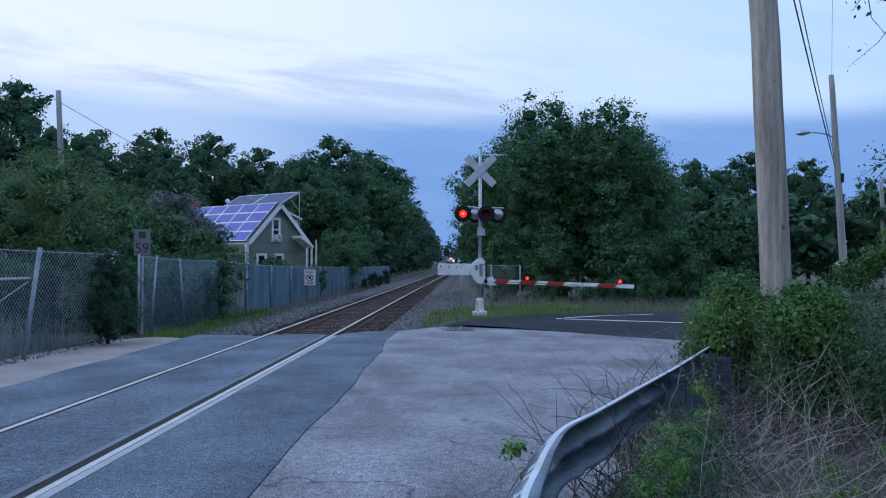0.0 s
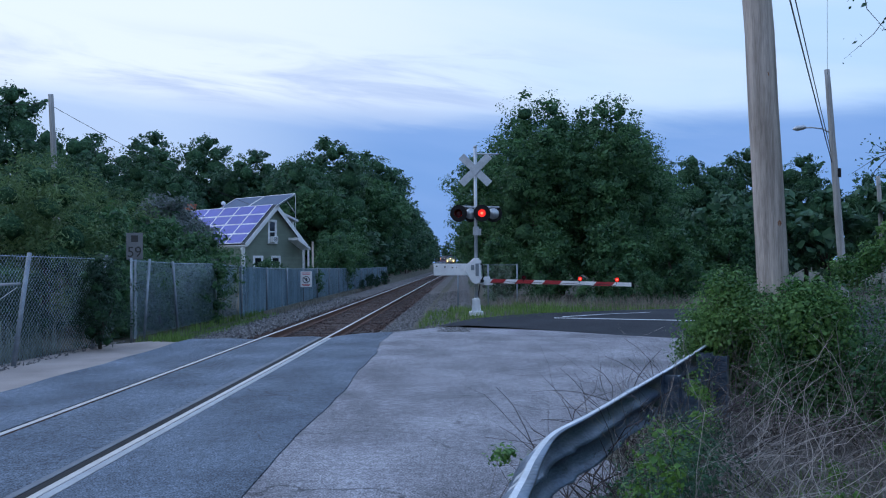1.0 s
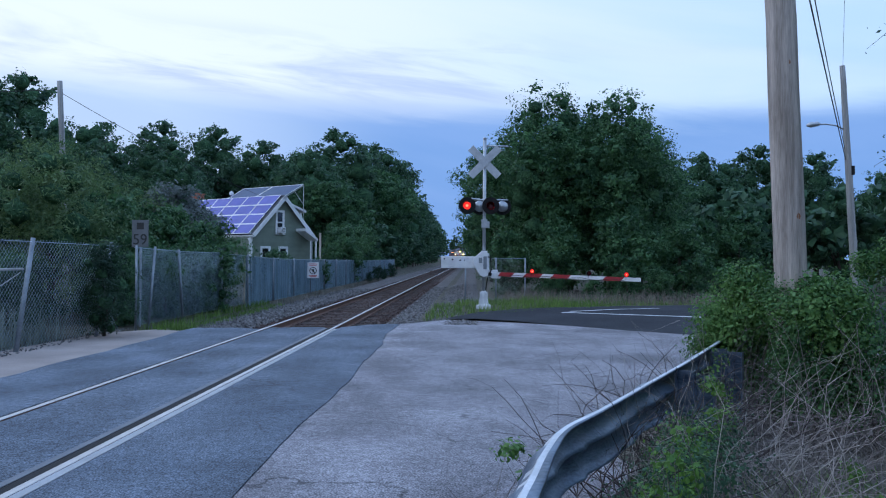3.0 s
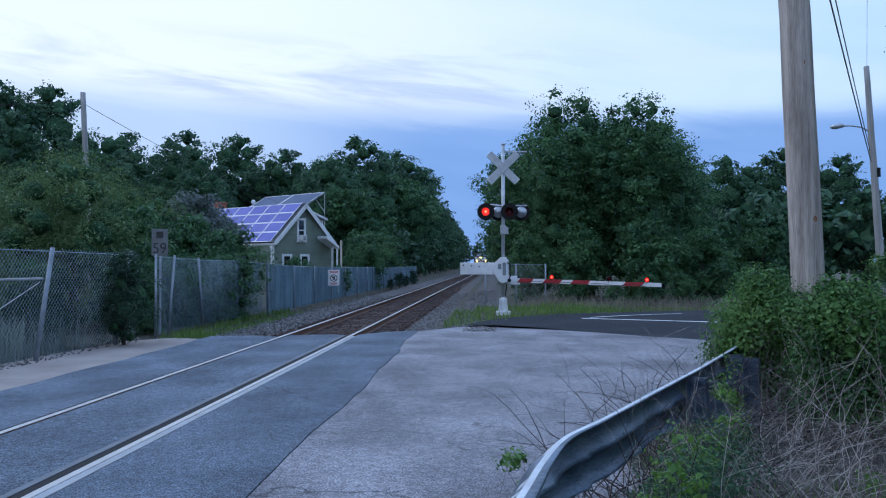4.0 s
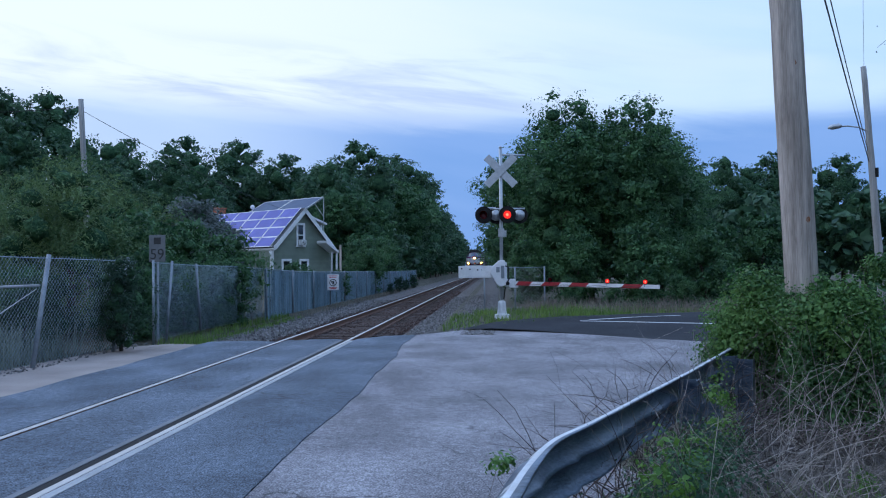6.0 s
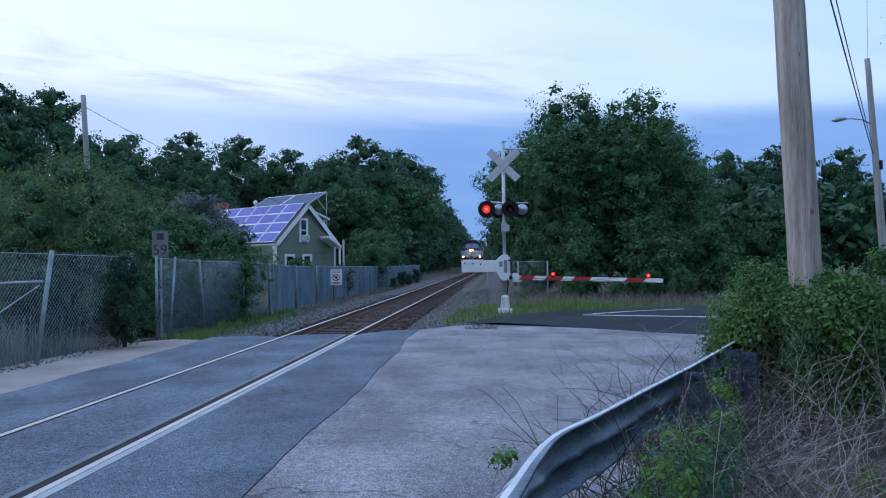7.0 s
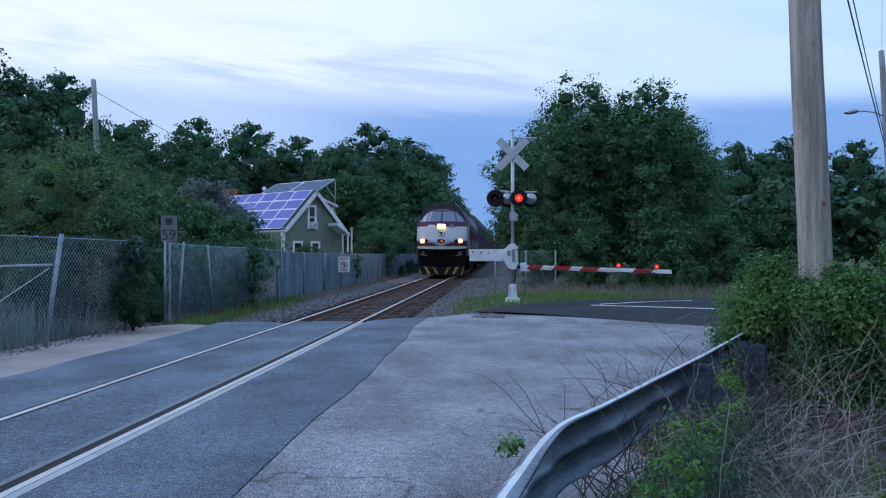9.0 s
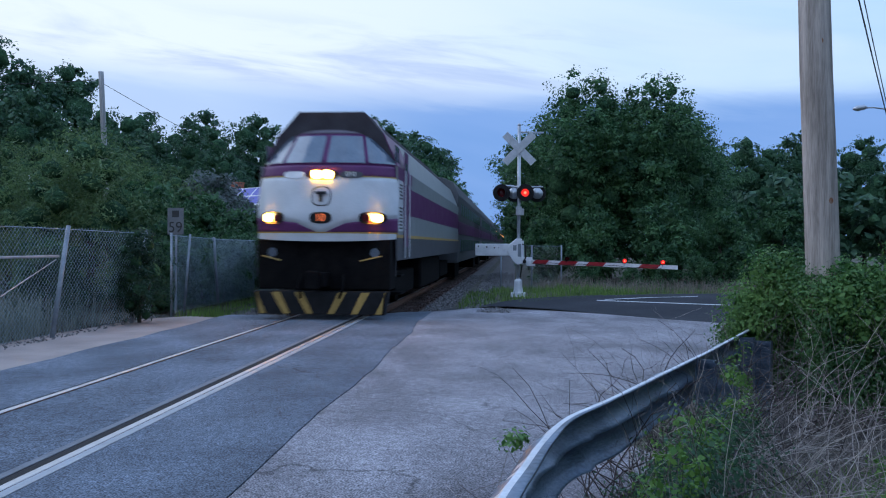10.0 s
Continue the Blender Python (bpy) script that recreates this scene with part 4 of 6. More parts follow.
up = wood_pole("utility_pole", "weathered grey-brown wooden utility pole with rust streaks", (7.03, 8.6, 0.0), (6.60, 8.6, 9.6), 0.158, 0.115, M_pole)
for z, a, s in ((1.98, -2.5, 0.20), (2.04, -1.35, 0.03), (2.62, -2.55, 0.07), (1.6, -2.45, 0.16), (3.5, -1.6, 0.03), (1.75, -2.2, 0.10)):
    cx = -0.43 * z / 9.6
    r = 0.154 - 0.0045 * z
    d = Vector((math.cos(a), math.sin(a), 0))
    t = Vector((-d.y, d.x, 0))
    g = Geo()
    for k in range(7):
        u = k / 6 * 2 - 1
        c = Vector((cx, 0, z + u * s)) + d * (r + 0.002)
        wd = 0.018 * (1 - u * u) + 0.003
        g.v += [tuple(c - t * wd), tuple(c + t * wd)]
    g.f = [(2 * k, 2 * k + 1, 2 * k + 3, 2 * k + 2) for k in range(6)]
    part("rust_streak", g, M_stain, up)

lp = wood_pole("street_light_pole", "grey wooden pole with a street light on a curved arm", (18.75, 33.3, -0.1), (18.15, 33.3, 9.15), 0.165, 0.10, M_polegrey)
arm = [(-0.50, 0, 6.75), (-0.8, 0, 6.92), (-1.2, 0, 6.98), (-1.5, 0, 6.97)]
part("lamp_arm", Geo().tube(arm, 0.03, 8), M_galv, lp, smooth=True)
part("lamp_head", Geo().tube([(-1.45, 0, 6.98), (-1.55, 0, 6.99), (-1.8, 0, 6.95), (-1.95, 0, 6.92)], [0.05, 0.10, 0.11, 0.04], 10), M_galv, lp, "grey cobra-head street lamp, unlit", smooth=True)
part("transformer_bracket", Geo().tube([(-0.22, -0.1, 5.0), (-0.22, -0.1, 5.35)], 0.07, 10), M_black, lp)
wood_pole("utility_pole", "bare grey wooden pole standing above the shrubs", (-13.0, 34.7, -0.1), (-13.48, 34.7, 8.85), 0.14, 0.105, M_polegrey)
wood_pole("utility_pole", "distant grey wooden pole at the edge of the woods", (25.6, 44, -0.1), (25.3, 44, 6.0), 0.14, 0.10, M_polegrey)


def wire(name, a, b, sag, r, label):
    a, b = Vector(a), Vector(b)
    pts = [a.lerp(b, k / 24) - Vector((0, 0, sag * 4 * (k / 24) * (1 - k / 24))) for k in range(25)]
    return lone(name, Geo().tube(pts, r, 5), M_cable, label, "cable")


wire("overhead_cable", (18.17, 33.3, 8.95), (7.6, 8.6, 11.5), 0.1, 0.006, "thin overhead wire from pole to pole")
wire("overhead_cable", (18.25, 33.2, 5.5), (0.07, -3.7, 10.75), 0.30, 0.018, "black overhead cable strung from pole to pole")
wire("overhead_cable", (18.22, 33.2, 5.9), (0.23, -3.7, 11.0), 0.30, 0.014, "black overhead cable strung from pole to pole")
wire("overhead_cable", (-13.48, 34.7, 8.5), (-45, 28, 8.0), 0.6, 0.012, "thin overhead wire from pole to pole")
wire("overhead_cable", (-13.48, 34.7, 8.4), (-9, 60, 5.0), 0.4, 0.012, "thin service wire dropping towards the house")


# --- guard rail ---
def guard_rail():
    th = thing("guard_rail", "dented galvanised W-beam guard rail curving round the verge", "guard rail")
    path = [(3.90, 1.6), (3.98, 2.5), (4.05, 3.2), (4.14, 3.67), (4.23, 4.11), (4.36, 4.57), (4.60, 5.05), (4.98, 5.87), (5.32, 6.6), (5.66, 7.33), (6.08, 8.28), (6.5, 9.22), (6.9, 10.1), (7.6, 11.4)]
    prof = [(0.0, 0.0), (0.018, -0.006), (0.045, -0.03), (0.075, -0.075), (0.075, -0.10), (0.02, -0.145), (0.0, -0.158), (0.02, -0.172), (0.075, -0.215), (0.075, -0.24), (0.045, -0.285), (0.018, -0.305), (0.0, -0.312)]
    pts = []
    for i in range(len(path) - 1):
        p0, p1, p2, p3 = path[max(i - 1, 0)], path[i], path[i + 1], path[min(i + 2, len(path) - 1)]
        for k in range(5):
            u = k / 5
            pts.append(tuple(0.5 * (2 * p1[j] + (p2[j] - p0[j]) * u + (2 * p0[j] - 5 * p1[j] + 4 * p2[j] - p3[j]) * u * u + (3 * p1[j] - p0[j] - 3 * p2[j] + p3[j]) * u ** 3) for j in (0, 1)))
    g = Geo()
    rng = np.random.default_rng(8)
    for i, (x, y) in enumerate(pts):
        a, b = pts[max(i - 1, 0)], pts[min(i + 1, len(pts) - 1)]
        d = Vector((b[0] - a[0], b[1] - a[1], 0)).normalized()
        nrm = Vector((-d.y, d.x, 0))
        dent = rng.normal(0, 0.007) + 0.014 * math.sin(i * 0.9) * math.sin(i * 0.23)
        flare = 0.05 * max(0.0, 1 - max(y - 2.5, 0) / 2.6)
        for o, z in prof:
            g.v.append((x + nrm.x * (o + dent), y + nrm.y * (o + dent), 0.80 + z))
        # top flange folded back, thick enough to catch the sky
        g.v.append((x - nrm.x * (0.022 + flare), y - nrm.y * (0.022 + flare), 0.802))
        g.v.append((x - nrm.x * (0.022 + flare), y - nrm.y * (0.022 + flare), 0.796))
    n = len(prof) + 2
    for i in range(len(pts) - 1):
        for k in range(len(prof) - 1):
            g.f.append((i * n + k, i * n + k + 1, (i + 1) * n + k + 1, (i + 1) * n + k))
        for a, b in ((0, n - 2), (n - 2, n - 1)):
            g.f.append((i * n + a, (i + 1) * n + a, (i + 1) * n + b, i * n + b))
    # pale strip along the lip carries the skylight as colour
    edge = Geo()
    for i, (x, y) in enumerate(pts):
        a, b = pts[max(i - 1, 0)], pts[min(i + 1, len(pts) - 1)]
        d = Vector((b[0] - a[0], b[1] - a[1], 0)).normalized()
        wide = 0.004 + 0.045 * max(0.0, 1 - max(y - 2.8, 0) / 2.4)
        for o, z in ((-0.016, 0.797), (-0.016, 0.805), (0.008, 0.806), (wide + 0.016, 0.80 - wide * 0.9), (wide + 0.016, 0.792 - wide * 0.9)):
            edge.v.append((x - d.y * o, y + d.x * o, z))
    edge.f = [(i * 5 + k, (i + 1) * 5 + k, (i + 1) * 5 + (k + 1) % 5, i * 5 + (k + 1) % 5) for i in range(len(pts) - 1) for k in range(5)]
    part("top_edge", edge, M_guardtop, th, "top edge coloured pale for the skylight on it")
    beam = part("beam", g, M_guard, th, smooth=True)
    s = beam.modifiers.new("thickness", "SOLIDIFY")
    s.thickness = 0.004
    for px, py in ((5.45, 6.9), (6.2, 8.5), (3.95, 2.2), (6.9, 10.1)):
        i = min(range(len(pts)), key=lambda k: (pts[k][0] - px) ** 2 + (pts[k][1] - py) ** 2)
        a, b = pts[max(i - 1, 0)], pts[min(i + 1, len(pts) - 1)]
        rz = math.degrees(math.atan2(b[1] - a[1], b[0] - a[0]))
        m = pose(pts[i][0], pts[i][1], 0, 0, 0, rz)
        g = Geo().box(-0.07, -0.145, -0.3, 0.07, -0.137, 0.76, m).box(-0.07, -0.285, -0.3, 0.07, -0.277, 0.76, m).box(-0.004, -0.278, -0.3, 0.004, -0.14, 0.76, m)
        post = part("post", g, M_guard, th)
        g = Geo().box(-0.07, -0.135, 0.44, 0.07, -0.128, 0.785, m).box(-0.07, -0.012, 0.44, 0.07, -0.005, 0.785, m).box(-0.004, -0.128, 0.44, 0.004, -0.012, 0.785, m)
        part("blockout", g, M_guard, th)


guard_rail()


# --- near verge: bushes, vines, dead stems ---
def bush(name, label, blobs, n, leaf, mat, seed, clump=0.12, category="bush"):
    rng = np.random.default_rng(seed)
    th = thing(name, label, category, pose(blobs[0][0], blobs[0][1], 0))
    lobes = [(x - blobs[0][0], y - blobs[0][1], z, r) for x, y, z, r in blobs]
    pts, out = crown_points(lobes, n, rng, clump, 10, 0.3)
    ok = pts[:, 2] > 0
    c = new("foliage", leaf_mesh("foliage", pts[ok], out[ok], leaf, mat, rng, 0.62))
    c.parent = th
    g = Geo()
    for x, y, z, r in lobes:
        for _ in range(5 if r > 0.15 else 2):
            e = Vector((x + rng.normal(0, r * 0.5), y + rng.normal(0, r * 0.5), z + rng.uniform(0, r)))
            f = Vector((x * 0.6 + rng.normal(0, 0.15), y * 0.6 + rng.normal(0, 0.15), 0))
            k = min(1.0, 0.25 + r)
            g.tube([f, f.lerp(e, 0.5) + Vector(rng.normal(0, 0.05, 3)), e], [0.010 * k, 0.007 * k, 0.003 * k], 5)
    part("stem_tangle", g, M_deadstem, th)["kind"] = "stuff"
    return th


bush("vine_bush", "leafy green vines climbing round the foot of the pole", [(6.78, 9.0, 1.08, 0.26), (6.52, 9.3, 1.02, 0.24), (7.0, 8.5, 1.12, 0.28), (6.7, 9.1, 1.38, 0.20), (7.3, 8.3, 1.2, 0.24), (6.48, 9.5, 0.75, 0.2), (7.15, 8.3, 1.38, 0.12), (6.6, 9.4, 0.4, 0.3), (7.0, 8.2, 1.15, 0.22), (6.62, 9.1, 0.85, 0.22), (7.2, 8.2, 0.95, 0.22), (6.95, 8.7, 1.30, 0.16)], 30000, 0.0155, M_leaf_light, 61, 0.115)
bush("thicket", "dense dark green thicket on the verge", [(7.38, 7.9, 0.95, 0.30), (7.45, 7.7, 0.6, 0.30), (7.3, 8.2, 1.2, 0.24), (7.5, 7.75, 0.3, 0.28), (7.75, 7.6, 0.5, 0.36), (6.85, 9.05, 0.5, 0.34), (6.6, 9.45, 0.4, 0.3), (6.5, 9.1, 0.3, 0.24), (7.12, 8.75, 0.5, 0.3), (7.15, 8.3, 0.85, 0.22), (6.75, 9.0, 0.8, 0.22), (7.9, 7.9, 0.85, 0.55), (8.5, 8.0, 1.05, 0.65), (7.55, 7.7, 0.62, 0.42), (8.3, 7.4, 0.75, 0.5), (9.3, 8.6, 1.1, 0.75), (7.7, 8.3, 1.25, 0.32), (9.0, 7.4, 0.8, 0.55), (10.2, 9.5, 1.2, 0.9), (8.4, 8.8, 1.25, 0.5), (7.6, 7.9, 0.3, 0.35), (8.2, 7.3, 0.35, 0.4), (9.0, 7.2, 0.35, 0.45), (9.8, 8.0, 0.5, 0.6), (9.5, 9.0, 0.5, 0.8), (8.3, 8.7, 0.5, 0.6), (10.6, 8.6, 0.7, 0.9), (11.6, 10.2, 1.0, 1.0)], 46000, 0.0115, M_leaf_thicket, 62, 0.10)
bush("undergrowth_bush", "dark green bush filling the bank behind the pole", [(6.95, 8.25, 0.95, 0.2), (7.05, 8.2, 0.65, 0.24), (6.9, 8.25, 0.35, 0.26), (7.2, 8.1, 0.35, 0.26), (6.9, 9.1, 0.35, 0.32), (7.2, 8.9, 0.45, 0.34), (7.5, 8.9, 0.4, 0.36), (7.8, 8.8, 0.5, 0.4), (6.6, 9.3, 0.3, 0.28), (7.35, 9.2, 0.8, 0.32), (7.0, 9.3, 0.75, 0.3), (7.7, 9.0, 0.9, 0.34), (8.1, 8.7, 0.4, 0.4), (7.45, 8.35, 0.35, 0.28), (7.3, 8.3, 0.7, 0.26), (6.45, 9.5, 0.6, 0.22)], 30000, 0.0135, M_leaf_thicket, 69, 0.11)
bush("pole_foot_bush", "leafy dark shoots hiding the foot of the pole", [(6.95, 8.3, 0.88, 0.19), (7.0, 8.25, 0.58, 0.22), (6.95, 8.3, 0.28, 0.22), (7.1, 8.2, 1.08, 0.15), (6.86, 8.35, 0.7, 0.16)], 11000, 0.0125, M_leaf_thicket, 70, 0.08)
bush("goldenrod_clump", "tall upright green weeds behind the thicket", [(8.1, 8.9, 1.72, 0.14), (8.2, 8.8, 1.88, 0.08), (8.7, 9.1, 1.7, 0.16), (7.9, 9.0, 1.55, 0.18), (9.1, 9.2, 1.78, 0.12), (8.2, 8.8, 2.0, 0.05)], 6000, 0.014, M_leaf_light, 63, 0.06)
bush("green_sprig", "fresh bright green sprig growing through the dead stems", [(4.74, 4.1, 0.74, 0.10), (4.70, 4.0, 0.60, 0.12), (4.80, 4.15, 0.88, 0.06), (4.88, 4.2, 0.66, 0.08)], 620, 0.0095, M_leaf_fresh, 64, 0.03, "plant")
bush("green_sprig", "fresh green shoot hanging over the guard rail onto the road", [(4.10, 4.9, 0.60, 0.07), (4.18, 4.75, 0.50, 0.07), (4.25, 4.7, 0.60, 0.05)], 130, 0.014, M_leaf_light, 65, 0.03, "plant")
bush("green_sprig", "small bright green plant in the dry grass", [(6.0, 5.3, 0.18, 0.12), (6.1, 5.25, 0.28, 0.07)], 200, 0.013, M_leaf_fresh, 66, 0.04, "plant")
bush("green_sprig", "young green leaves on stems beside the guard rail", [(5.65, 6.6, 0.9, 0.08), (5.62, 6.5, 0.75, 0.09), (5.2, 5.4, 0.55, 0.10)], 260, 0.013, M_leaf_fresh, 67, 0.04, "plant")
bush("weed_clump", "dark green weeds in the shade of the guard rail", [(4.70, 4.2, 0.36, 0.22), (4.88, 4.6, 0.42, 0.22), (4.55, 3.75, 0.34, 0.18), (5.15, 5.1, 0.42, 0.22), (4.55, 3.35, 0.24, 0.16), (5.4, 5.6, 0.4, 0.22), (5.0, 4.3, 0.25, 0.25), (4.48, 3.0, 0.25, 0.14), (4.38, 3.9, 0.2, 0.16), (4.5, 4.3, 0.22, 0.18), (4.72, 4.8, 0.25, 0.18), (5.0, 5.4, 0.25, 0.2), (5.35, 6.1, 0.25, 0.2), (5.6, 6.4, 0.4, 0.2), (5.25, 5.6, 0.55, 0.16), (4.95, 4.8, 0.58, 0.14), (4.6, 3.7, 0.45, 0.12)], 12000, 0.0095, M_leaf_dark, 68, 0.08, "plant")


for blobs, seed in (([(5.5, 5.9, 0.62, 0.10), (5.48, 5.9, 0.78, 0.06)], 82), ([(7.2, 6.9, 0.16, 0.12), (7.3, 6.95, 0.26, 0.06)], 83), ([(5.1, 4.9, 0.70, 0.09), (5.05, 4.85, 0.56, 0.10)], 84), ([(6.5, 6.2, 0.14, 0.11), (6.45, 6.2, 0.24, 0.05)], 85)):
    bush("green_sprig", "fresh bright green shoot among dead stems on the verge", blobs, 320, 0.0095, M_leaf_fresh, seed, 0.035, "plant")


def straw(name, label, n, area, seed, keep):
    """Loose dead stalks lying every way over one another."""
    rng = np.random.default_rng(seed)
    g = Geo()
    for _ in range(n):
        x, y = rng.uniform(area[0], area[2]), rng.uniform(area[1], area[3])
        if not keep(x, y):
            continue
        a, h, w = rng.uniform(0, 6.28), rng.uniform(0.05, 0.17), rng.uniform(0.0008, 0.0021)
        z = ground_z(x, y) + rng.uniform(0.0, 0.09)
        c, q = math.cos(a), math.sin(a)
        up = rng.normal(0, 0.035)
        g.add([(x - c * h - q * w, y - q * h + c * w, z - up), (x - c * h + q * w, y - q * h - c * w, z - up), (x + q * w * 1.2, y - c * w * 1.2, z + 0.015), (x - q * w * 1.2, y + c * w * 1.2, z + 0.015), (x + c * h, y + q * h, z + up)], [(0, 1, 2, 3), (3, 2, 4)])
    return lone(name, g, M_straw, label, "dead grass", kind="stuff")


def brambles(name, label, n, area, hgt, seed, r=0.004, keep=None, droop=0.7, mat=None):
    rng = np.random.default_rng(seed)
    g = Geo()
    for _ in range(n):
        x, y = rng.uniform(area[0], area[2]), rng.uniform(area[1], area[3])
        if keep and not keep(x, y):
            continue
        p = Vector((x, y, ground_z(x, y)))
        d = Vector((rng.normal(0, 0.45), rng.normal(0, 0.45), 1)).normalized()
        h, steps = hgt * rng.uniform(0.4, 1.2), 9
        pts, rad = [p.copy()], [r]
        for k in range(steps):
            d = (d + Vector((rng.normal(0, 0.32), rng.normal(0, 0.32), -droop * 0.22 * rng.random()))).normalized()
            p = p + d * h / steps * 1.25
            pts.append(p.copy())
            rad.append(r * (1 - 0.8 * (k + 1) / steps))
            if rng.random() < 0.35:
                q = p + Vector((rng.normal(0, 0.5), rng.normal(0, 0.5), rng.uniform(-0.1, 0.5))).normalized() * h * rng.uniform(0.12, 0.35)
                g.tube([p, p.lerp(q, 0.5) + Vector(rng.normal(0, 0.02, 3)), q], [rad[-1] * 0.7, rad[-1] * 0.5, 0.0006], 3, False)
        g.tube(pts, rad, 4, False)
    return lone(name, g, mat or M_deadstem, label, "brambles", kind="stuff")


side = lambda x, y: x > 4.15 + 0.62 * max(y - 3.4, 0) ** 0.8 * 0.62
brambles("dead_brambles", "tangle of dead brown stems on the verge", 560, (4.9, 5.3, 9.0, 8.6), 0.42, 71, 0.0022, side, 1.1)
brambles("tall_dead_stems", "tall pale dead stalks leaning over the guard rail", 90, (4.9, 4.6, 7.2, 8.2), 1.05, 72, 0.0028, side, 0.5)
brambles("bare_twigs", "bare dark twigs reaching over the guard rail", 430, (4.35, 4.9, 6.1, 8.0), 0.95, 73, 0.0062, lambda x, y: 4.45 + 0.47 * (y - 4.9) < x + 0.25 < 5.15 + 0.47 * (y - 4.9), 0.4, M_twig)


brambles("bramble_mound", "mound of pale dead canes below the pole", 230, (6.0, 7.0, 7.6, 8.6), 0.95, 74, 0.0034, None, 1.7)
brambles("rail_foot_stems", "thin dark stems standing in front of the guard rail", 70, (4.25, 3.1, 4.9, 4.6), 0.6, 77, 0.0022, None, 0.3, M_twig)
brambles("bleached_stalks", "tall bleached stalks standing behind the guard rail", 190, (4.65, 4.1, 6.6, 7.4), 1.0, 75, 0.0032, side, 0.25, M_stalk)
straw("matted_straw", "mat of pale dead straw covering the near verge", 22000, (5.0, 5.0, 10.0, 10.0), 76, side)


# --- fence panel behind the gate ---
bf = thing("short_fence", "short chain-link fence panel among weeds behind the gate", "fence")
for x in (3.6, 4.75, 5.85):
    part("post", Geo().tube([(x, 32, -0.3), (x, 32, 1.6)], 0.03, 8), M_fencepost, bf, smooth=True)
g = Geo()
for k in np.arange(3.6 - 1.6, 5.85, 0.11):
    for a, b in ((k, k + 1.6), (k + 1.6, k)):
        pts = [(a + (b - a) * u, 32, 1.6 * u) for u in np.linspace(0, 1, 7) if 3.6 <= a + (b - a) * u <= 5.85]
        if len(pts) > 1:
            g.tube(pts, 0.0022, 3, False)
part("wire_mesh", g, M_galv, bf)
part("top_wire", Geo().tube([(3.6, 32, 1.57), (5.85, 32, 1.57)], 0.006, 6), M_wire, bf)


# --- level crossing signal with its gate ---
MX, MY, MZ = 4.22, 25.8, 0.14
sig = thing("crossing_signal", "white crossing signal mast with crossed boards and red flashing lamps", "crossing signal", pose(MX, MY, MZ))
part("mast", Geo().tube([(0, 0, 0.3), (0, 0, 5.06)], 0.052, 16), M_galv, sig, "grey galvanised tubular mast", smooth=True)
part("finial", Geo().tube([(0, 0, 5.06), (0, 0, 5.10), (0, 0, 5.13)], [0.058, 0.05, 0.015], 12), M_galv, sig, smooth=True)
base = Geo().box(-0.22, -0.2, -0.12, 0.22, 0.2, 0.03).box(-0.12, -0.17, 0.03, -0.10, 0.17, 0.42).box(0.10, -0.17, 0.03, 0.12, 0.17, 0.42).tube([(0, 0, 0.03), (0, 0, 0.07), (0, 0, 0.38), (0, 0, 0.45)], [0.17, 0.145, 0.11, 0.07], 8)
part("base", base, M_gatewhite, sig, "white cast pedestal", bevel=0.01)
for a in (-45, 45):
    g = Geo().box(-0.61, -0.012, -0.115, 0.61, 0.012, 0.115, pose(0, -0.085 + (0.026 if a > 0 else 0), 4.36, 0, a, 0))
    part("crossbuck_board", g, M_board, sig, "weathered white crossed board", bevel=0.008)
part("bracket", Geo().box(-0.06, -0.09, 4.28, 0.06, 0.06, 4.44), M_galv, sig, bevel=0.006)
part("top_arm", Geo().tube([(-0.02, 0, 4.86), (0.72, 0.12, 4.86)], 0.028, 8).tube([(0.02, -0.05, 4.42), (0.50, 0.08, 4.84)], 0.02, 6), M_galv, sig, smooth=True)
part("junction_box", Geo().box(-0.09, -0.16, 2.36, 0.09, -0.04, 2.62).box(0.06, -0.12, 2.36, 0.16, -0.03, 2.56), M_galv, sig, bevel=0.012)
part("lamp_crossarm", Geo().tube([(-0.55, -0.06, 3.22), (0.72, 0.02, 3.22)], 0.025, 8).tube([(-0.40, -0.1, 3.24), (-0.15, 0, 3.24)], 0.03, 8), M_galv, sig, smooth=True)




def ring_geo(r0, r1, y0, y1, n=24, a0=0.0, a1=2 * math.pi):
    g = Geo()
    for i in range(n + 1):
        a = a0 + (a1 - a0) * i / n
        for r, y in ((r0, y0), (r1, y0), (r1, y1), (r0, y1)):
            g.v.append((math.cos(a) * r, y, math.sin(a) * r))
    for i in range(n):
        for q in range(4):
            g.f.append((i * 4 + q, i * 4 + (q + 1) % 4, (i + 1) * 4 + (q + 1) % 4, (i + 1) * 4 + q))
    return g


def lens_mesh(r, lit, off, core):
    """A thin domed lens: one face glows with a hot core, the other is dark red glass for the lamp off."""
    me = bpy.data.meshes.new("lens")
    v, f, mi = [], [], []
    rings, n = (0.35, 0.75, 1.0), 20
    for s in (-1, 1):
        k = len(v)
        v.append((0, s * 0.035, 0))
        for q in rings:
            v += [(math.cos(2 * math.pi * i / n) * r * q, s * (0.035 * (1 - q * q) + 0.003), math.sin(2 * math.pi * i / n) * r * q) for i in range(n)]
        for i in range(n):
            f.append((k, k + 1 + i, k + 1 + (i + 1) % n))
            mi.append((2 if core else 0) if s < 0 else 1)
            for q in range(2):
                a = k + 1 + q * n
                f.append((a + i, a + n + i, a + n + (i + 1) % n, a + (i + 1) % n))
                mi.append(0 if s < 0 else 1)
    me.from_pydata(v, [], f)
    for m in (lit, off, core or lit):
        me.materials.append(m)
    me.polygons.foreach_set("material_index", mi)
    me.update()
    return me


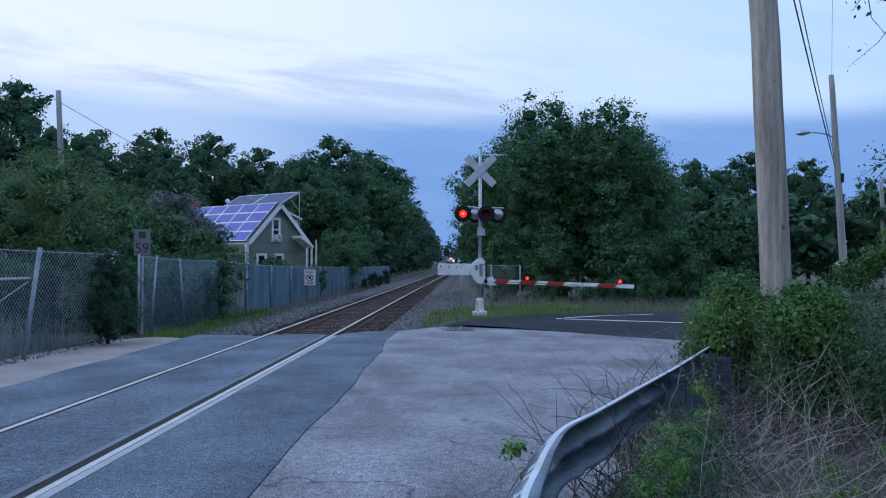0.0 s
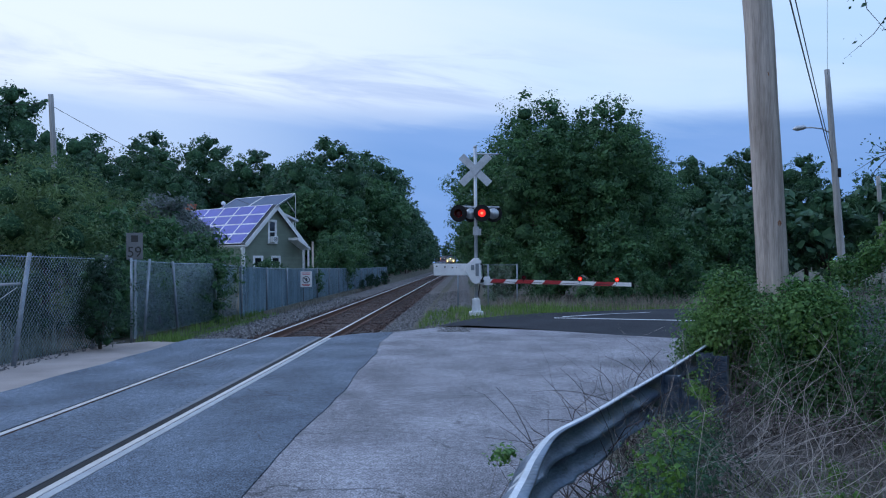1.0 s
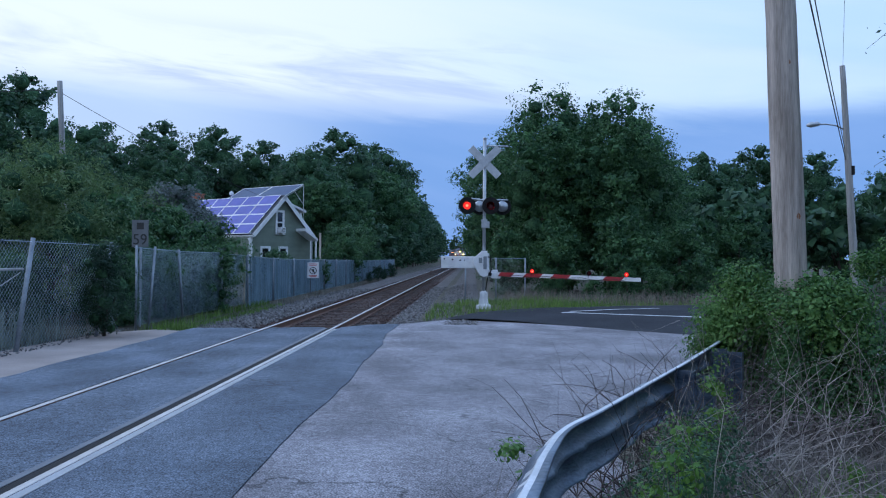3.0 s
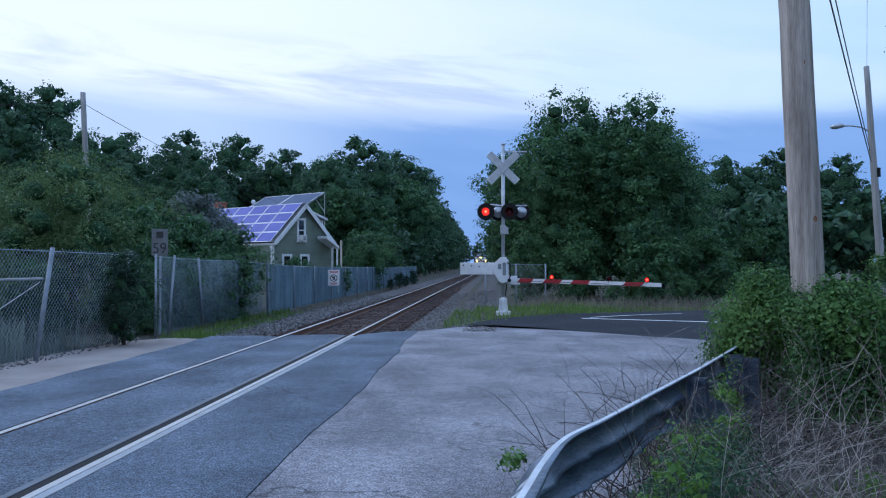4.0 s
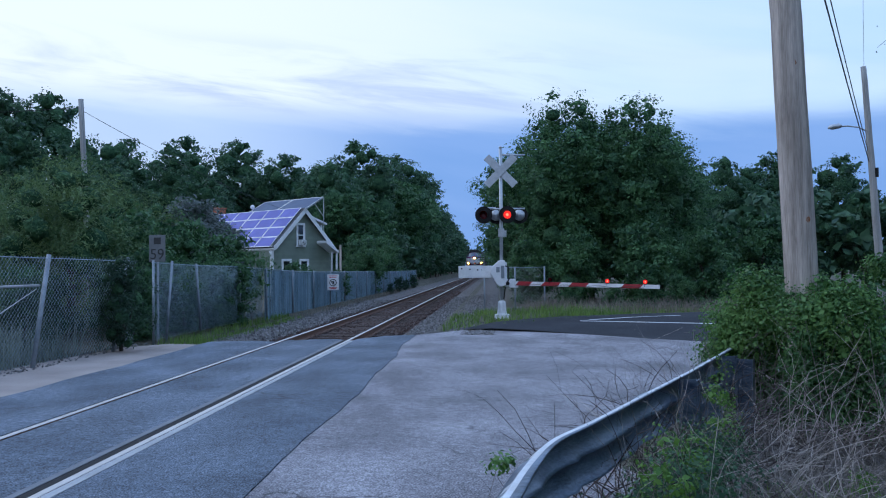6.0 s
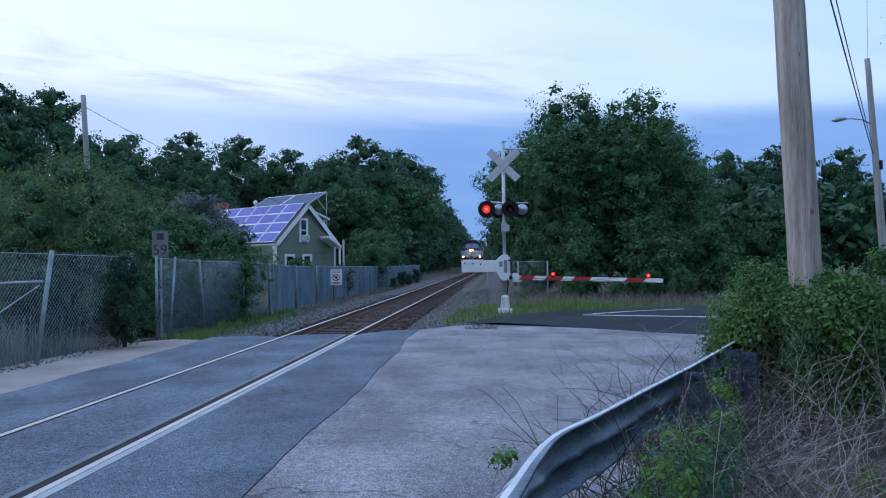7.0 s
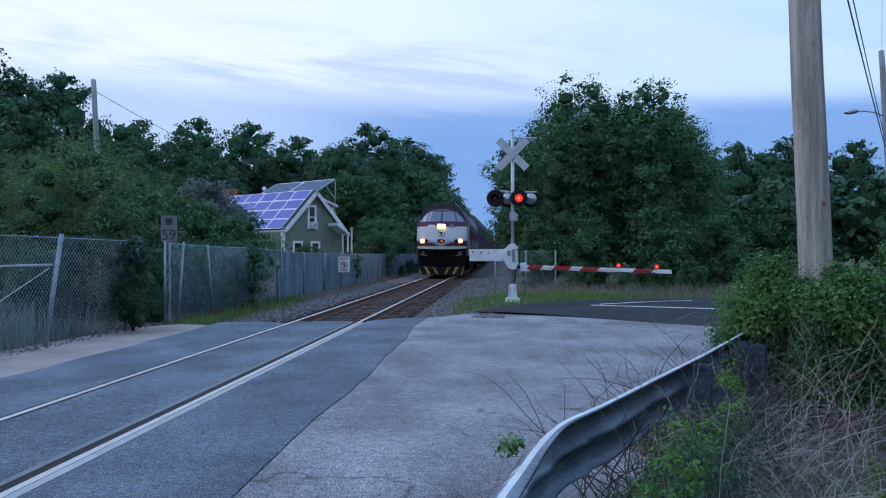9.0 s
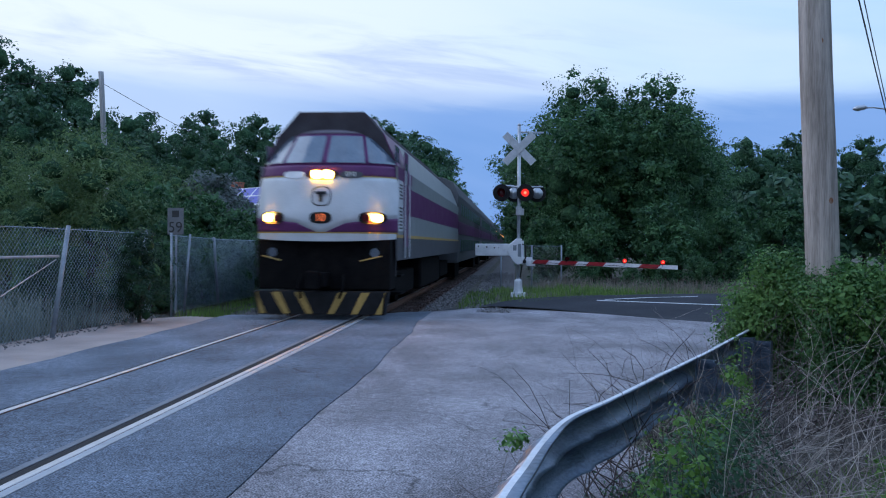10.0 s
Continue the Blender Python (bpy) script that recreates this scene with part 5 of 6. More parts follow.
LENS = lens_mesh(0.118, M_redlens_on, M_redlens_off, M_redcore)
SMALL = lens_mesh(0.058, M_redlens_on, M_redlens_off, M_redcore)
lenses = {}
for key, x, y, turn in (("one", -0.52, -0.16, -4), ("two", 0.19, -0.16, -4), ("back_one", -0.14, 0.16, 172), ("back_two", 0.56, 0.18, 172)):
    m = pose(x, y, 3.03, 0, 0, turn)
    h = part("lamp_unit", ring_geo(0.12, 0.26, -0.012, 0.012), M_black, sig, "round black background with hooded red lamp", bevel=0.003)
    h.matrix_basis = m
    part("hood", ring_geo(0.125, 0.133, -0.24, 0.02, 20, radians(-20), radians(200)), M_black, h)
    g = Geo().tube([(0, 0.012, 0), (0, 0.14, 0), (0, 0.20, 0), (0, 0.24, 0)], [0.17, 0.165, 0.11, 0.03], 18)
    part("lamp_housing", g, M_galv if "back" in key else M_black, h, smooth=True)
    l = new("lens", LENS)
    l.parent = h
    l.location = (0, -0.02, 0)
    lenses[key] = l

gate = thing("crossing_gate", "lowered crossing gate arm with red and white bands and counterweight", "crossing gate", pose(MX, MY, MZ))
AD = Vector((3.70, -2.85, -0.06)).normalized()
arm_len = 4.74
part("mechanism", Geo().prism([(-0.34, 1.28), (-0.30, 1.46), (-0.08, 1.66), (0.10, 1.66), (0.13, 0.92), (-0.02, 0.87), (-0.14, 0.95)], -0.28, -0.06), M_gatewhite, gate, "white enamelled gate drive housing", bevel=0.02)
part("drive_box", Geo().box(-0.12, -0.06, 0.9, 0.16, 0.26, 1.6), M_gatewhite, gate, bevel=0.02)
part("counterweight", Geo().box(-1.28, -0.24, 1.14, -0.28, -0.19, 1.50, pose(0, 0, 0, 0, 0, -8)).box(-1.28, 0.14, 1.14, -0.28, 0.19, 1.50, pose(0, 0, 0, 0, 0, -8)).box(-1.28, -0.2, 1.16, -0.62, 0.16, 1.48, pose(0, 0, 0, 0, 0, -8)), M_gatewhite, gate, "white counterweight plates", bevel=0.01)
g = Geo()
for x, z in ((-0.95, 1.40), (-0.72, 1.38), (-0.58, 1.38), (-1.2, 1.42)):
    g.tube([(x, -0.235 + 0.13, z), (x, -0.10, z)], 0.022, 8)
    g.tube([(x, -0.16, z), (x, -0.07, z)], 0.024, 8)
part("bolts", g, M_black, gate)
part("hinge_bracket", Geo().box(0.10, -0.16, 0.87, 0.42, -0.06, 1.10).box(0.22, -0.2, 0.84, 0.50, -0.16, 1.02), M_gatewhite, gate, bevel=0.01)
part("cover_plate", Geo().box(-0.02, -0.292, 1.12, 0.08, -0.281, 1.5).box(-0.16, -0.292, 1.3, -0.06, -0.281, 1.46), M_fencepost, gate, "grey cover plate", bevel=0.003)
part("hinge_shaft", Geo().tube([(0.18, -0.3, 0.97), (0.18, -0.02, 0.97)], 0.055, 14), M_black, gate)
part("conduit", Geo().tube([(0.10, -0.14, 1.5), (0.20, -0.2, 1.45), (0.22, -0.2, 1.1), (0.12, -0.14, 0.9), (0.06, -0.05, 0.5)], 0.018, 8), M_black, gate, smooth=True)
start = Vector((0.36, -0.16, 0.97))
rot = Vector((1, 0, 0)).rotation_difference(AD).to_matrix().to_4x4()
am = Matrix.Translation(start) @ rot
# red bands with slanted ends on a white arm that tapers towards the tip
edges = [0.0, 0.14, 0.63, 1.05, 1.63, 2.0, 2.56, 3.66, 4.22, arm_len]
for i in range(len(edges) - 1):
    a, b = edges[i], edges[i + 1]
    ha, hb = 0.062 - 0.010 * a / arm_len, 0.062 - 0.010 * b / arm_len
    s = 0.06
    g = Geo().prism([(a - s * (i > 0), -ha), (b - s * (i < len(edges) - 2), -hb), (b + s * (i < len(edges) - 2), hb), (a + s * (i > 0), ha)], -0.022, 0.022, am)
    part("band", g, M_red if i % 2 else M_gatewhite, gate, "red reflective band" if i % 2 else "white reflective band")
part("cable", Geo().tube([am @ Vector((u, -0.026, -0.03 - 0.02 * math.sin(u * 6))) for u in np.linspace(0.1, 4.3, 40)], 0.006, 5), M_cable, gate)
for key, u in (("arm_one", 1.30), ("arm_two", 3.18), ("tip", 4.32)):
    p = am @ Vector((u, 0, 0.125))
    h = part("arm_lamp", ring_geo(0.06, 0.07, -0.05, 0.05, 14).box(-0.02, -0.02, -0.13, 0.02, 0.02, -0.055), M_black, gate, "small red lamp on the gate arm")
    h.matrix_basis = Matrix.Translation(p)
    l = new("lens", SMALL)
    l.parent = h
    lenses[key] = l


# --- house with solar roof ---
def house():
    W, D, E, R = 4.75, 11.0, 3.02, 5.42
    th = thing("house", "small grey-green clapboard house with white trim and solar panels", "house", pose(-9.47, 50.0, -0.05, 0, 0, 52.3))
    for nm, g in (("wall", Geo().prism([(0, -0.2), (W, -0.2), (W, E), (W / 2, R - 0.1), (0, E)], 0.0, 0.15)), ("wall", Geo().prism([(0, -0.2), (W, -0.2), (W, E), (W / 2, R - 0.1), (0, E)], D - 0.15, D)),
                  ("wall", Geo().box(0, 0.15, -0.2, 0.15, D - 0.15, E)), ("wall", Geo().box(W - 0.15, 0.15, -0.2, W, D - 0.15, E))):
        part(nm, g, M_siding, th)
    # clapboards on the gable and on the side wall
    z = 0.0
    while z < R - 0.3:
        a = 0 if z < E else (z - E) / (R - E) * W / 2
        if W - 2 * a > 0.3:
            part("clapboard", Geo().prism([(a + 0.09, z), (W - a - 0.09, z), (W - a - 0.11, z + 0.125), (a + 0.11, z + 0.125)], -0.022, -0.002), M_siding, th)
        if z < E - 0.15:
            part("clapboard", Geo().box(-0.02, 0.0, z, -0.002, D, z + 0.125), M_siding, th)
        z += 0.145
    for x in (-0.03, W - 0.11):
        part("corner_board", Geo().box(x, -0.045, -0.1, x + 0.14, -0.024, E), M_white, th)
    part("corner_board", Geo().box(-0.045, -0.03, -0.1, -0.022, 0.13, E), M_white, th)
    slope = (R - E) / (W / 2)
    ang = math.degrees(math.atan(slope))
    L = math.hypot(W / 2, R - E) + 0.14
    part("roof", Geo().box(0, -0.28, -0.14, L, D + 0.2, -0.02, Matrix.Translation((W / 2, 0, R)) @ Matrix.Rotation(radians(ang), 4, "Y")), M_roof, th, "dark shingled roof slope")
    left = Matrix.Translation((W / 2, 0, R)) @ Matrix.Scale(-1, 4, (1, 0, 0)) @ Matrix.Rotation(radians(ang), 4, "Y")
    part("roof", Geo().box(0, -0.28, -0.14, L, D + 0.2, -0.02, left), M_roof, th, "dark shingled roof slope")
    right = Matrix.Translation((W / 2, 0, R)) @ Matrix.Rotation(radians(ang), 4, "Y")
    for m in (left, right):
        part("bargeboard", Geo().box(0, -0.31, -0.24, L, -0.285, 0.0, m), M_white, th, "white painted bargeboard")
    part("gutter", Geo().box(L - 0.02, -0.28, -0.20, L + 0.08, D + 0.2, -0.08, left), M_white, th, "white gutter along the eave")
    part("downpipe", Geo().tube([(-0.24, -0.06, E - 0.35), (-0.06, -0.06, E - 0.6), (-0.06, -0.06, 0)], 0.04, 8), M_white, th, smooth=True)
    part("porch_roof", Geo().prism([(3.45, 3.20), (4.50, 2.58), (4.50, 2.74), (3.45, 3.36)], -0.95, -0.05), M_white, th, "small white slanted porch roof")
    part("porch_post", Geo().box(4.36, -0.9, 0, 4.45, -0.81, 2.62), M_white, th)
    # solar modules, four rows
    ph, pw = 0.84, 1.60
    for r in range(4):
        for c in range(6):
            x0, y0 = 0.08 + r * (ph + 0.03), 0.0 + c * (pw + 0.04)
            s = part("solar_panel", Geo().box(x0, y0, 0.04, x0 + ph, y0 + pw, 0.075, left), M_pv, th, "blue-violet solar module in a pale frame")
            f = Geo()
            for a in ((x0, y0, x0 + 0.035, y0 + pw), (x0 + ph - 0.035, y0, x0 + ph, y0 + pw), (x0, y0, x0 + ph, y0 + 0.035), (x0, y0 + pw - 0.035, x0 + ph, y0 + pw)):
                f.box(a[0], a[1], 0.05, a[2], a[3], 0.082, left)
            part("panel_frame", f, M_alu, s)
    # tilted water collectors on a rack behind the ridge
    x0, z0, x1, z1 = W / 2 + 0.35, R - 0.12, W / 2 + 1.85, R + 0.72
    a = math.atan2(z1 - z0, x1 - x0)
    ln = math.hypot(x1 - x0, z1 - z0)
    cm = Matrix.Translation((x0, 0, z0)) @ Matrix.Rotation(-a, 4, "Y")
    for y0, y1 in ((0.1, 3.15), (3.22, 6.3)):
        s = part("solar_collector", Geo().box(0, y0, 0, ln, y1, 0.09, cm), M_thermal, th, "dark glazed solar water collector")
        f = Geo()
        for q in ((0, y0, 0.06, y1), (ln - 0.06, y0, ln, y1), (0, y0, ln, y0 + 0.05), (0, y1 - 0.05, ln, y1)):
            f.box(q[0], q[1], 0.0, q[2], q[3], 0.10, cm)
        part("collector_frame", f, M_alu, s)
    for y0 in (0.12, 3.18, 6.25):
        part("rack_strut", Geo().tube([(x1 - 0.03, y0, z1 - 0.03), (x1 - 0.05, y0, R - (x1 - W / 2) * slope)], 0.025, 6).tube([(x0 + 0.7, y0, z0 + 0.45), (x1 - 0.05, y0, z0 - 0.35)], 0.02, 6), M_alu, th)
    # shed dormer on the far slope
    part("dormer_wall", Geo().prism([(W / 2 + 0.3, R - 0.5), (W - 0.25, E + 0.3), (W - 0.25, R - 1.05), (W / 2 + 0.3, R - 0.3)], 0.7, 5.0), M_siding, th)
    part("dormer_roof", Geo().prism([(W / 2 + 0.1, R - 0.22), (W + 0.02, R - 1.0), (W + 0.02, R - 0.86), (W / 2 + 0.1, R - 0.08)], 0.5, 5.2), M_white, th)
    part("dormer_corner", Geo().box(W - 0.36, 0.66, E + 0.25, W - 0.22, 0.699, R - 1.0), M_white, th)

    def window(u0, u1, z0, z1, ac):
        w = part("window", Geo().box(u0, -0.06, z0, u0 + 0.11, -0.02, z1).box(u1 - 0.11, -0.06, z0, u1, -0.02, z1).box(u0 + 0.11, -0.06, z1 - 0.13, u1 - 0.11, -0.02, z1).box(u0 - 0.04, -0.09, z0, u1 + 0.04, -0.02, z0 + 0.08), M_white, th, "white sash window")
        zm = (z0 + z1) / 2
        for a, b in ((z0 + 0.08, zm - 0.02), (zm + 0.02, z1 - 0.13)):
            part("pane", Geo().box(u0 + 0.14, -0.032, a + 0.03, u1 - 0.14, -0.024, b - 0.03), M_glass, w)
        part("sash", Geo().box(u0 + 0.11, -0.048, zm - 0.03, u1 - 0.11, -0.026, zm + 0.03).box(u0 + 0.11, -0.046, z0 + 0.08, u0 + 0.145, -0.026, z1 - 0.13).box(u1 - 0.145, -0.046, z0 + 0.08, u1 - 0.11, -0.026, z1 - 0.13), M_white, w)
        if ac:
            a = part("air_conditioner", Geo().box(u0 + 0.16, -0.38, z0 + 0.10, u1 - 0.16, -0.05, z0 + 0.46), M_white, th, "white window air conditioner", bevel=0.01)
            g = Geo()
            for k in range(5):
                g.box(u0 + 0.20, -0.386, z0 + 0.15 + 0.055 * k, u1 - 0.20, -0.381, z0 + 0.175 + 0.055 * k)
            part("grille", g, M_black, a)

    window(1.84, 2.52, 2.95, 4.46, True)
    window(0.70, 1.46, 0.7, 2.22, False)
    window(2.06, 2.82, 0.7, 2.22, True)
    part("dish_aerial", Geo().tube([(1.9, 4.6, R - 0.1), (1.9, 4.6, R + 0.12)], 0.02, 6).tube([(1.88, 4.55, R + 0.25), (1.86, 4.50, R + 0.24), (1.85, 4.46, R + 0.24)], [0.15, 0.12, 0.02], 16), M_white, th, "small white satellite dish")
    ch = part("chimney", Geo().box(W / 2 - 0.05, 9.2, R - 1.0, W / 2 + 0.6, 9.9, R + 0.4).box(W / 2 - 0.1, 9.15, R + 0.4, W / 2 + 0.65, 9.95, R + 0.5), M_brick, th, "orange-red brick chimney", bevel=0.01)
    return th


house()
hp = thing("white_pipe_post", "pale posts standing beside the house", "post")
part("post", Geo().tube([(-5.2, 47, -0.2), (-5.2, 47, 2.5)], 0.05, 8), M_galv, hp)
part("post", Geo().tube([(-4.72, 47, -0.2), (-4.72, 47, 2.9)], 0.06, 8), M_pole, hp)

# --- train ---
M_purple = material("purple_livery", (0.085, 0.022, 0.085), (0.12, 0.035, 0.115), 0.45, 2, 30, 0.03, spec=0.2)
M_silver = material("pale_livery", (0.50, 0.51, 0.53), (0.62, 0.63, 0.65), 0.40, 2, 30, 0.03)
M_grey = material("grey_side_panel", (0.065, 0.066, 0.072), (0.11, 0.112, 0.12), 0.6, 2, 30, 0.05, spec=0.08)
M_darkroof = material("dark_train_roof", (0.04, 0.036, 0.042), (0.075, 0.07, 0.08), 0.8, 2, 30, 0.05, spec=0.02)
M_visor = material("grey_violet_visor", (0.12, 0.108, 0.135), (0.20, 0.18, 0.215), 0.5, 2, 30, 0.03, spec=0.3)
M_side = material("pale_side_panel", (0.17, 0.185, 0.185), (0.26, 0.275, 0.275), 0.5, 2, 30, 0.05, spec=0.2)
M_under = material("underframe_grime", (0.003, 0.003, 0.004), (0.012, 0.011, 0.011), 0.9, 3, 30, 0.3, spec=0.08)
M_yellow = material("warning_yellow", (0.30, 0.19, 0.045), (0.46, 0.30, 0.075), 0.55, 4, 40, 0.05)
# bluish base colour includes some of the sky reflected in the glass
M_windscreen = material("cab_glass", (0.075, 0.095, 0.13), (0.12, 0.145, 0.185), 0.06, 2, 20, 0, spec=1.0)
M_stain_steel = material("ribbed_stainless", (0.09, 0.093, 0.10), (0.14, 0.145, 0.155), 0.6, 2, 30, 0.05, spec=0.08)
M_head = glow("headlight", (1.0, 0.38, 0.02), 140.0)
M_digits = glow("lit_figures", (1.0, 0.20, 0.05), 1.1)
M_marker = glow("marker_lamp", (1.0, 0.35, 0.10), 5.0)
M_coachlight = glow("lit_coach_window", (1.0, 0.75, 0.45), 0.25)


def nose_y(z):
    pts = [(0.9, 0.28), (1.6, 0.06), (2.2, 0.0), (3.0, 0.16), (3.28, 0.26), (4.05, 0.88), (4.36, 1.25), (4.60, 1.9)]
    for (a, ya), (b, yb) in zip(pts, pts[1:]):
        if z <= b:
            return ya + (yb - ya) * max(z - a, 0) / (b - a)
    return pts[-1][1]


def nose_half(z):
    pts = [(0.9, 1.50), (1.6, 1.56), (2.6, 1.57), (3.28, 1.52), (4.05, 1.20), (4.36, 0.94), (4.60, 0.76)]
    for (a, ya), (b, yb) in zip(pts, pts[1:]):
        if z <= b:
            return ya + (yb - ya) * max(z - a, 0) / (b - a)
    return pts[-1][1]


def nose_point(u, z, out=0.0):
    """A point of the rounded nose: u runs -1 to 1 across it."""
    hw, sweep = nose_half(z), 0.66
    x = hw * (0.35 * math.sin(u * math.pi / 2) + 0.65 * u)
    y = nose_y(z) + sweep * abs(u) ** 2.9
    return Vector((x, y - out, z))


def nose_patch(u0, u1, z0, z1, out, zf0=None, zf1=None, nu=14, nz=5, thick=0.03):
    """A piece of the nose skin with thickness; zf0 and zf1 bend its lower and upper edges."""
    g = Geo()
    for back in (0, 1):
        for j in range(nz + 1):
            for i in range(nu + 1):
                u = u0 + (u1 - u0) * i / nu
                a = zf0(u) if zf0 else z0
                b = zf1(u) if zf1 else z1
                p = nose_point(u, a + (b - a) * j / nz, out)
                p.y += back * thick
                g.v.append(tuple(p))
    w, k = nu + 1, (nu + 1) * (nz + 1)
    for j in range(nz):
        for i in range(nu):
            q = (j * w + i, j * w + i + 1, (j + 1) * w + i + 1, (j + 1) * w + i)
            g.f += [q, tuple(v + k for v in reversed(q))]
    rim = [i for i in range(w)] + [j * w + nu for j in range(1, nz + 1)] + [nz * w + i for i in range(nu - 1, -1, -1)] + [j * w for j in range(nz - 1, 0, -1)]
    for a, b in zip(rim, rim[1:] + rim[:1]):
        g.f.append((b, a, a + k, b + k))
    return g


def oval(cx, cz, rx, rz, out, n=18, thick=0.03):
    """An oval plate lying on the nose."""
    g = Geo()
    for o in (0, thick):
        for i in range(n):
            a = 2 * math.pi * i / n
            x = cx + rx * math.copysign(abs(math.cos(a)) ** 0.7, math.cos(a))
            z = cz + rz * math.copysign(abs(math.sin(a)) ** 0.7, math.sin(a))
            u = max(-1, min(1, x / nose_half(z) * 0.87))
            for _ in range(6):
                u += (x - nose_point(u, z).x) / nose_half(z)
                u = max(-1, min(1, u))
            p = nose_point(u, z, out)
            g.v.append((x, p.y + o, z))
    g.f = [tuple(range(n)), tuple(range(2 * n - 1, n - 1, -1))] + [(i, i + n, (i + 1) % n + n, (i + 1) % n) for i in range(n)]
    return g


def locomotive():
    th = thing("locomotive", "purple and silver diesel locomotive with lit headlights", "locomotive")
    wave = lambda u: 2.04 + 0.16 * max(0, abs(u) - 0.25) ** 0.8 * 1.0 - (0.22 * max(0, 1 - abs(u) / 0.28))
    part("nose_lower", nose_patch(-1, 1, 1.86, 2.1, 0.0, None, wave), M_purple, th, "purple lower nose band", smooth=True)
    part("nose_face", nose_patch(-1, 1, 2.1, 3.06, 0.0, wave, None, nz=8), M_silver, th, "pale silver nose", smooth=True)
    part("nose_band", nose_patch(-1, 1, 3.06, 3.30, 0.0), M_purple, th, "purple band below the windscreen", smooth=True)
    part("nose_line", nose_patch(-1, 1, 1.83, 1.86, 0.004), M_yellow, th)
    part("nose_line", nose_patch(-0.98, 0.98, 3.04, 3.065, 0.006, nz=1), M_yellow, th)
    lip = lambda u: 1.66 + 0.06 * abs(u) ** 2
    part("nose_lip", nose_patch(-0.97, 0.97, 1.66, 1.83, 0.0, lip, None), M_silver, th, "pale lip under the nose")
    part("windscreen_surround", nose_patch(-1, 1, 3.30, 4.06, -0.012), M_purple, th, smooth=True)
    for a, b in ((-0.985, -0.57), (-0.52, -0.035), (0.035, 0.52), (0.57, 0.985)):
        part("windscreen_pane", nose_patch(a, b, 3.36, 4.0, 0.012, nu=6, thick=0.02), M_windscreen, th, "dark cab window")
    part("roof_visor", nose_patch(-1, 1, 4.06, 4.60, 0.0, nz=10), M_visor, th, "dark roof visor", smooth=True)
    part("headlight_recess", oval(0, 3.09, 0.34, 0.105, 0.012), M_black, th)
    for x in (-0.12, 0.12):
        hl = part("headlight", oval(x, 3.09, 0.112, 0.09, 0.04), M_head, th, "lit warm white headlight")
    for s in (-1, 1):
        nb = part("number_board", oval(s * 0.62, 3.09, 0.24, 0.075, 0.012), M_grey if s > 0 else M_sign, th)
        d = part("ditch_light_housing", oval(s * 1.09, 2.16, 0.28, 0.13, 0.02), M_black, th, "oval lamp housing")
        part("ditch_light", oval(s * 1.19, 2.16, 0.10, 0.085, 0.05), M_head, d, "lit ditch light")
        part("dark_lamp", oval(s * 0.96, 2.16, 0.075, 0.075, 0.04), M_redlens_off, d)
        part("handrail", Geo().tube([(s * 1.30, 0.15, 1.35), (s * 0.85, 0.02, 1.25)], 0.014, 6), M_yellow, th)
        part("grab_iron", Geo().tube([(s * 1.55, 0.55, 1.75), (s * 1.55, 0.5, 0.9)], 0.008, 6), M_grey, th)
    words("010", 0.15, M_sign, th, pose(0.62, 0.125, 3.09, 75, 0, 6))
    part("number_plate", oval(0, 2.16, 0.235, 0.125, 0.02), M_black, th, "black oval number plate")
    words("10", 0.22, M_digits, th, pose(0, -0.035, 2.16, 90, 0, 0))
    em = part("round_emblem", oval(0, 2.62, 0.215, 0.215, 0.010), M_black, th, "round grey and black emblem")
    part("emblem_field", oval(0, 2.62, 0.19, 0.19, 0.016), M_silver, em)
    part("emblem_bars", Geo().box(-0.11, 0.0, 2.66, 0.11, 0.07, 2.72).box(-0.03, 0.0, 2.50, 0.03, 0.07, 2.66), M_black, em)
    # cab and engine body, banded along the sides
    part("body_core", Geo().prism([(-1.49, 1.25), (1.49, 1.25), (1.49, 3.3), (1.16, 4.08), (0.74, 4.56), (-0.74, 4.56), (-1.16, 4.08), (-1.49, 3.3)], 1.0, 20.6), M_darkroof, th, "dark roof and body", bevel=0.02)
    for s in (-1, 1):
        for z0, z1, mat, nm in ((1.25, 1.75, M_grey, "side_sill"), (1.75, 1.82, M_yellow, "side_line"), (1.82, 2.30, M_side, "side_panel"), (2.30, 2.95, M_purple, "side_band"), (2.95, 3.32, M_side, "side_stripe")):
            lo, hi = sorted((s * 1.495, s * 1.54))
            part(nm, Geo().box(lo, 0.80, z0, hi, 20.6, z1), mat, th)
        lo, hi = sorted((s * 1.541, s * 1.546))
        part("cab_panel", Geo().box(lo, 0.80, 1.90, hi, 1.66, 3.04), M_silver, th, "pale silver cab side")
        part("cab_side", Geo().box(lo, 0.80, 3.045, hi, 3.3, 3.315), M_purple, th, "purple band round the cab")
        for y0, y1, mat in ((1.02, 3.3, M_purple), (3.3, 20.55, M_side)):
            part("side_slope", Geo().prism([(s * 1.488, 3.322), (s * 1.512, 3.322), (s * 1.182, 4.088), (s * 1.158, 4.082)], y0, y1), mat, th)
        lo, hi = sorted((s * 1.547, s * 1.555))
        for z0, n in ((1.95, 7), (2.62, 5)):
            for k in range(n):
                part("louvre", Geo().box(lo, 1.05, z0 + k * 0.075, hi, 1.45, z0 + k * 0.075 + 0.035), M_black, th)
        part("cab_door", Geo().box(lo, 1.75, 1.55, hi, 2.45, 3.75).box(lo, 1.83, 2.95, hi + 0.003 * s, 2.37, 3.55), M_purple, th)
        part("door_window", Geo().box(lo + s * 0.004, 1.9, 3.0, hi + s * 0.004, 2.3, 3.5), M_windscreen, th)
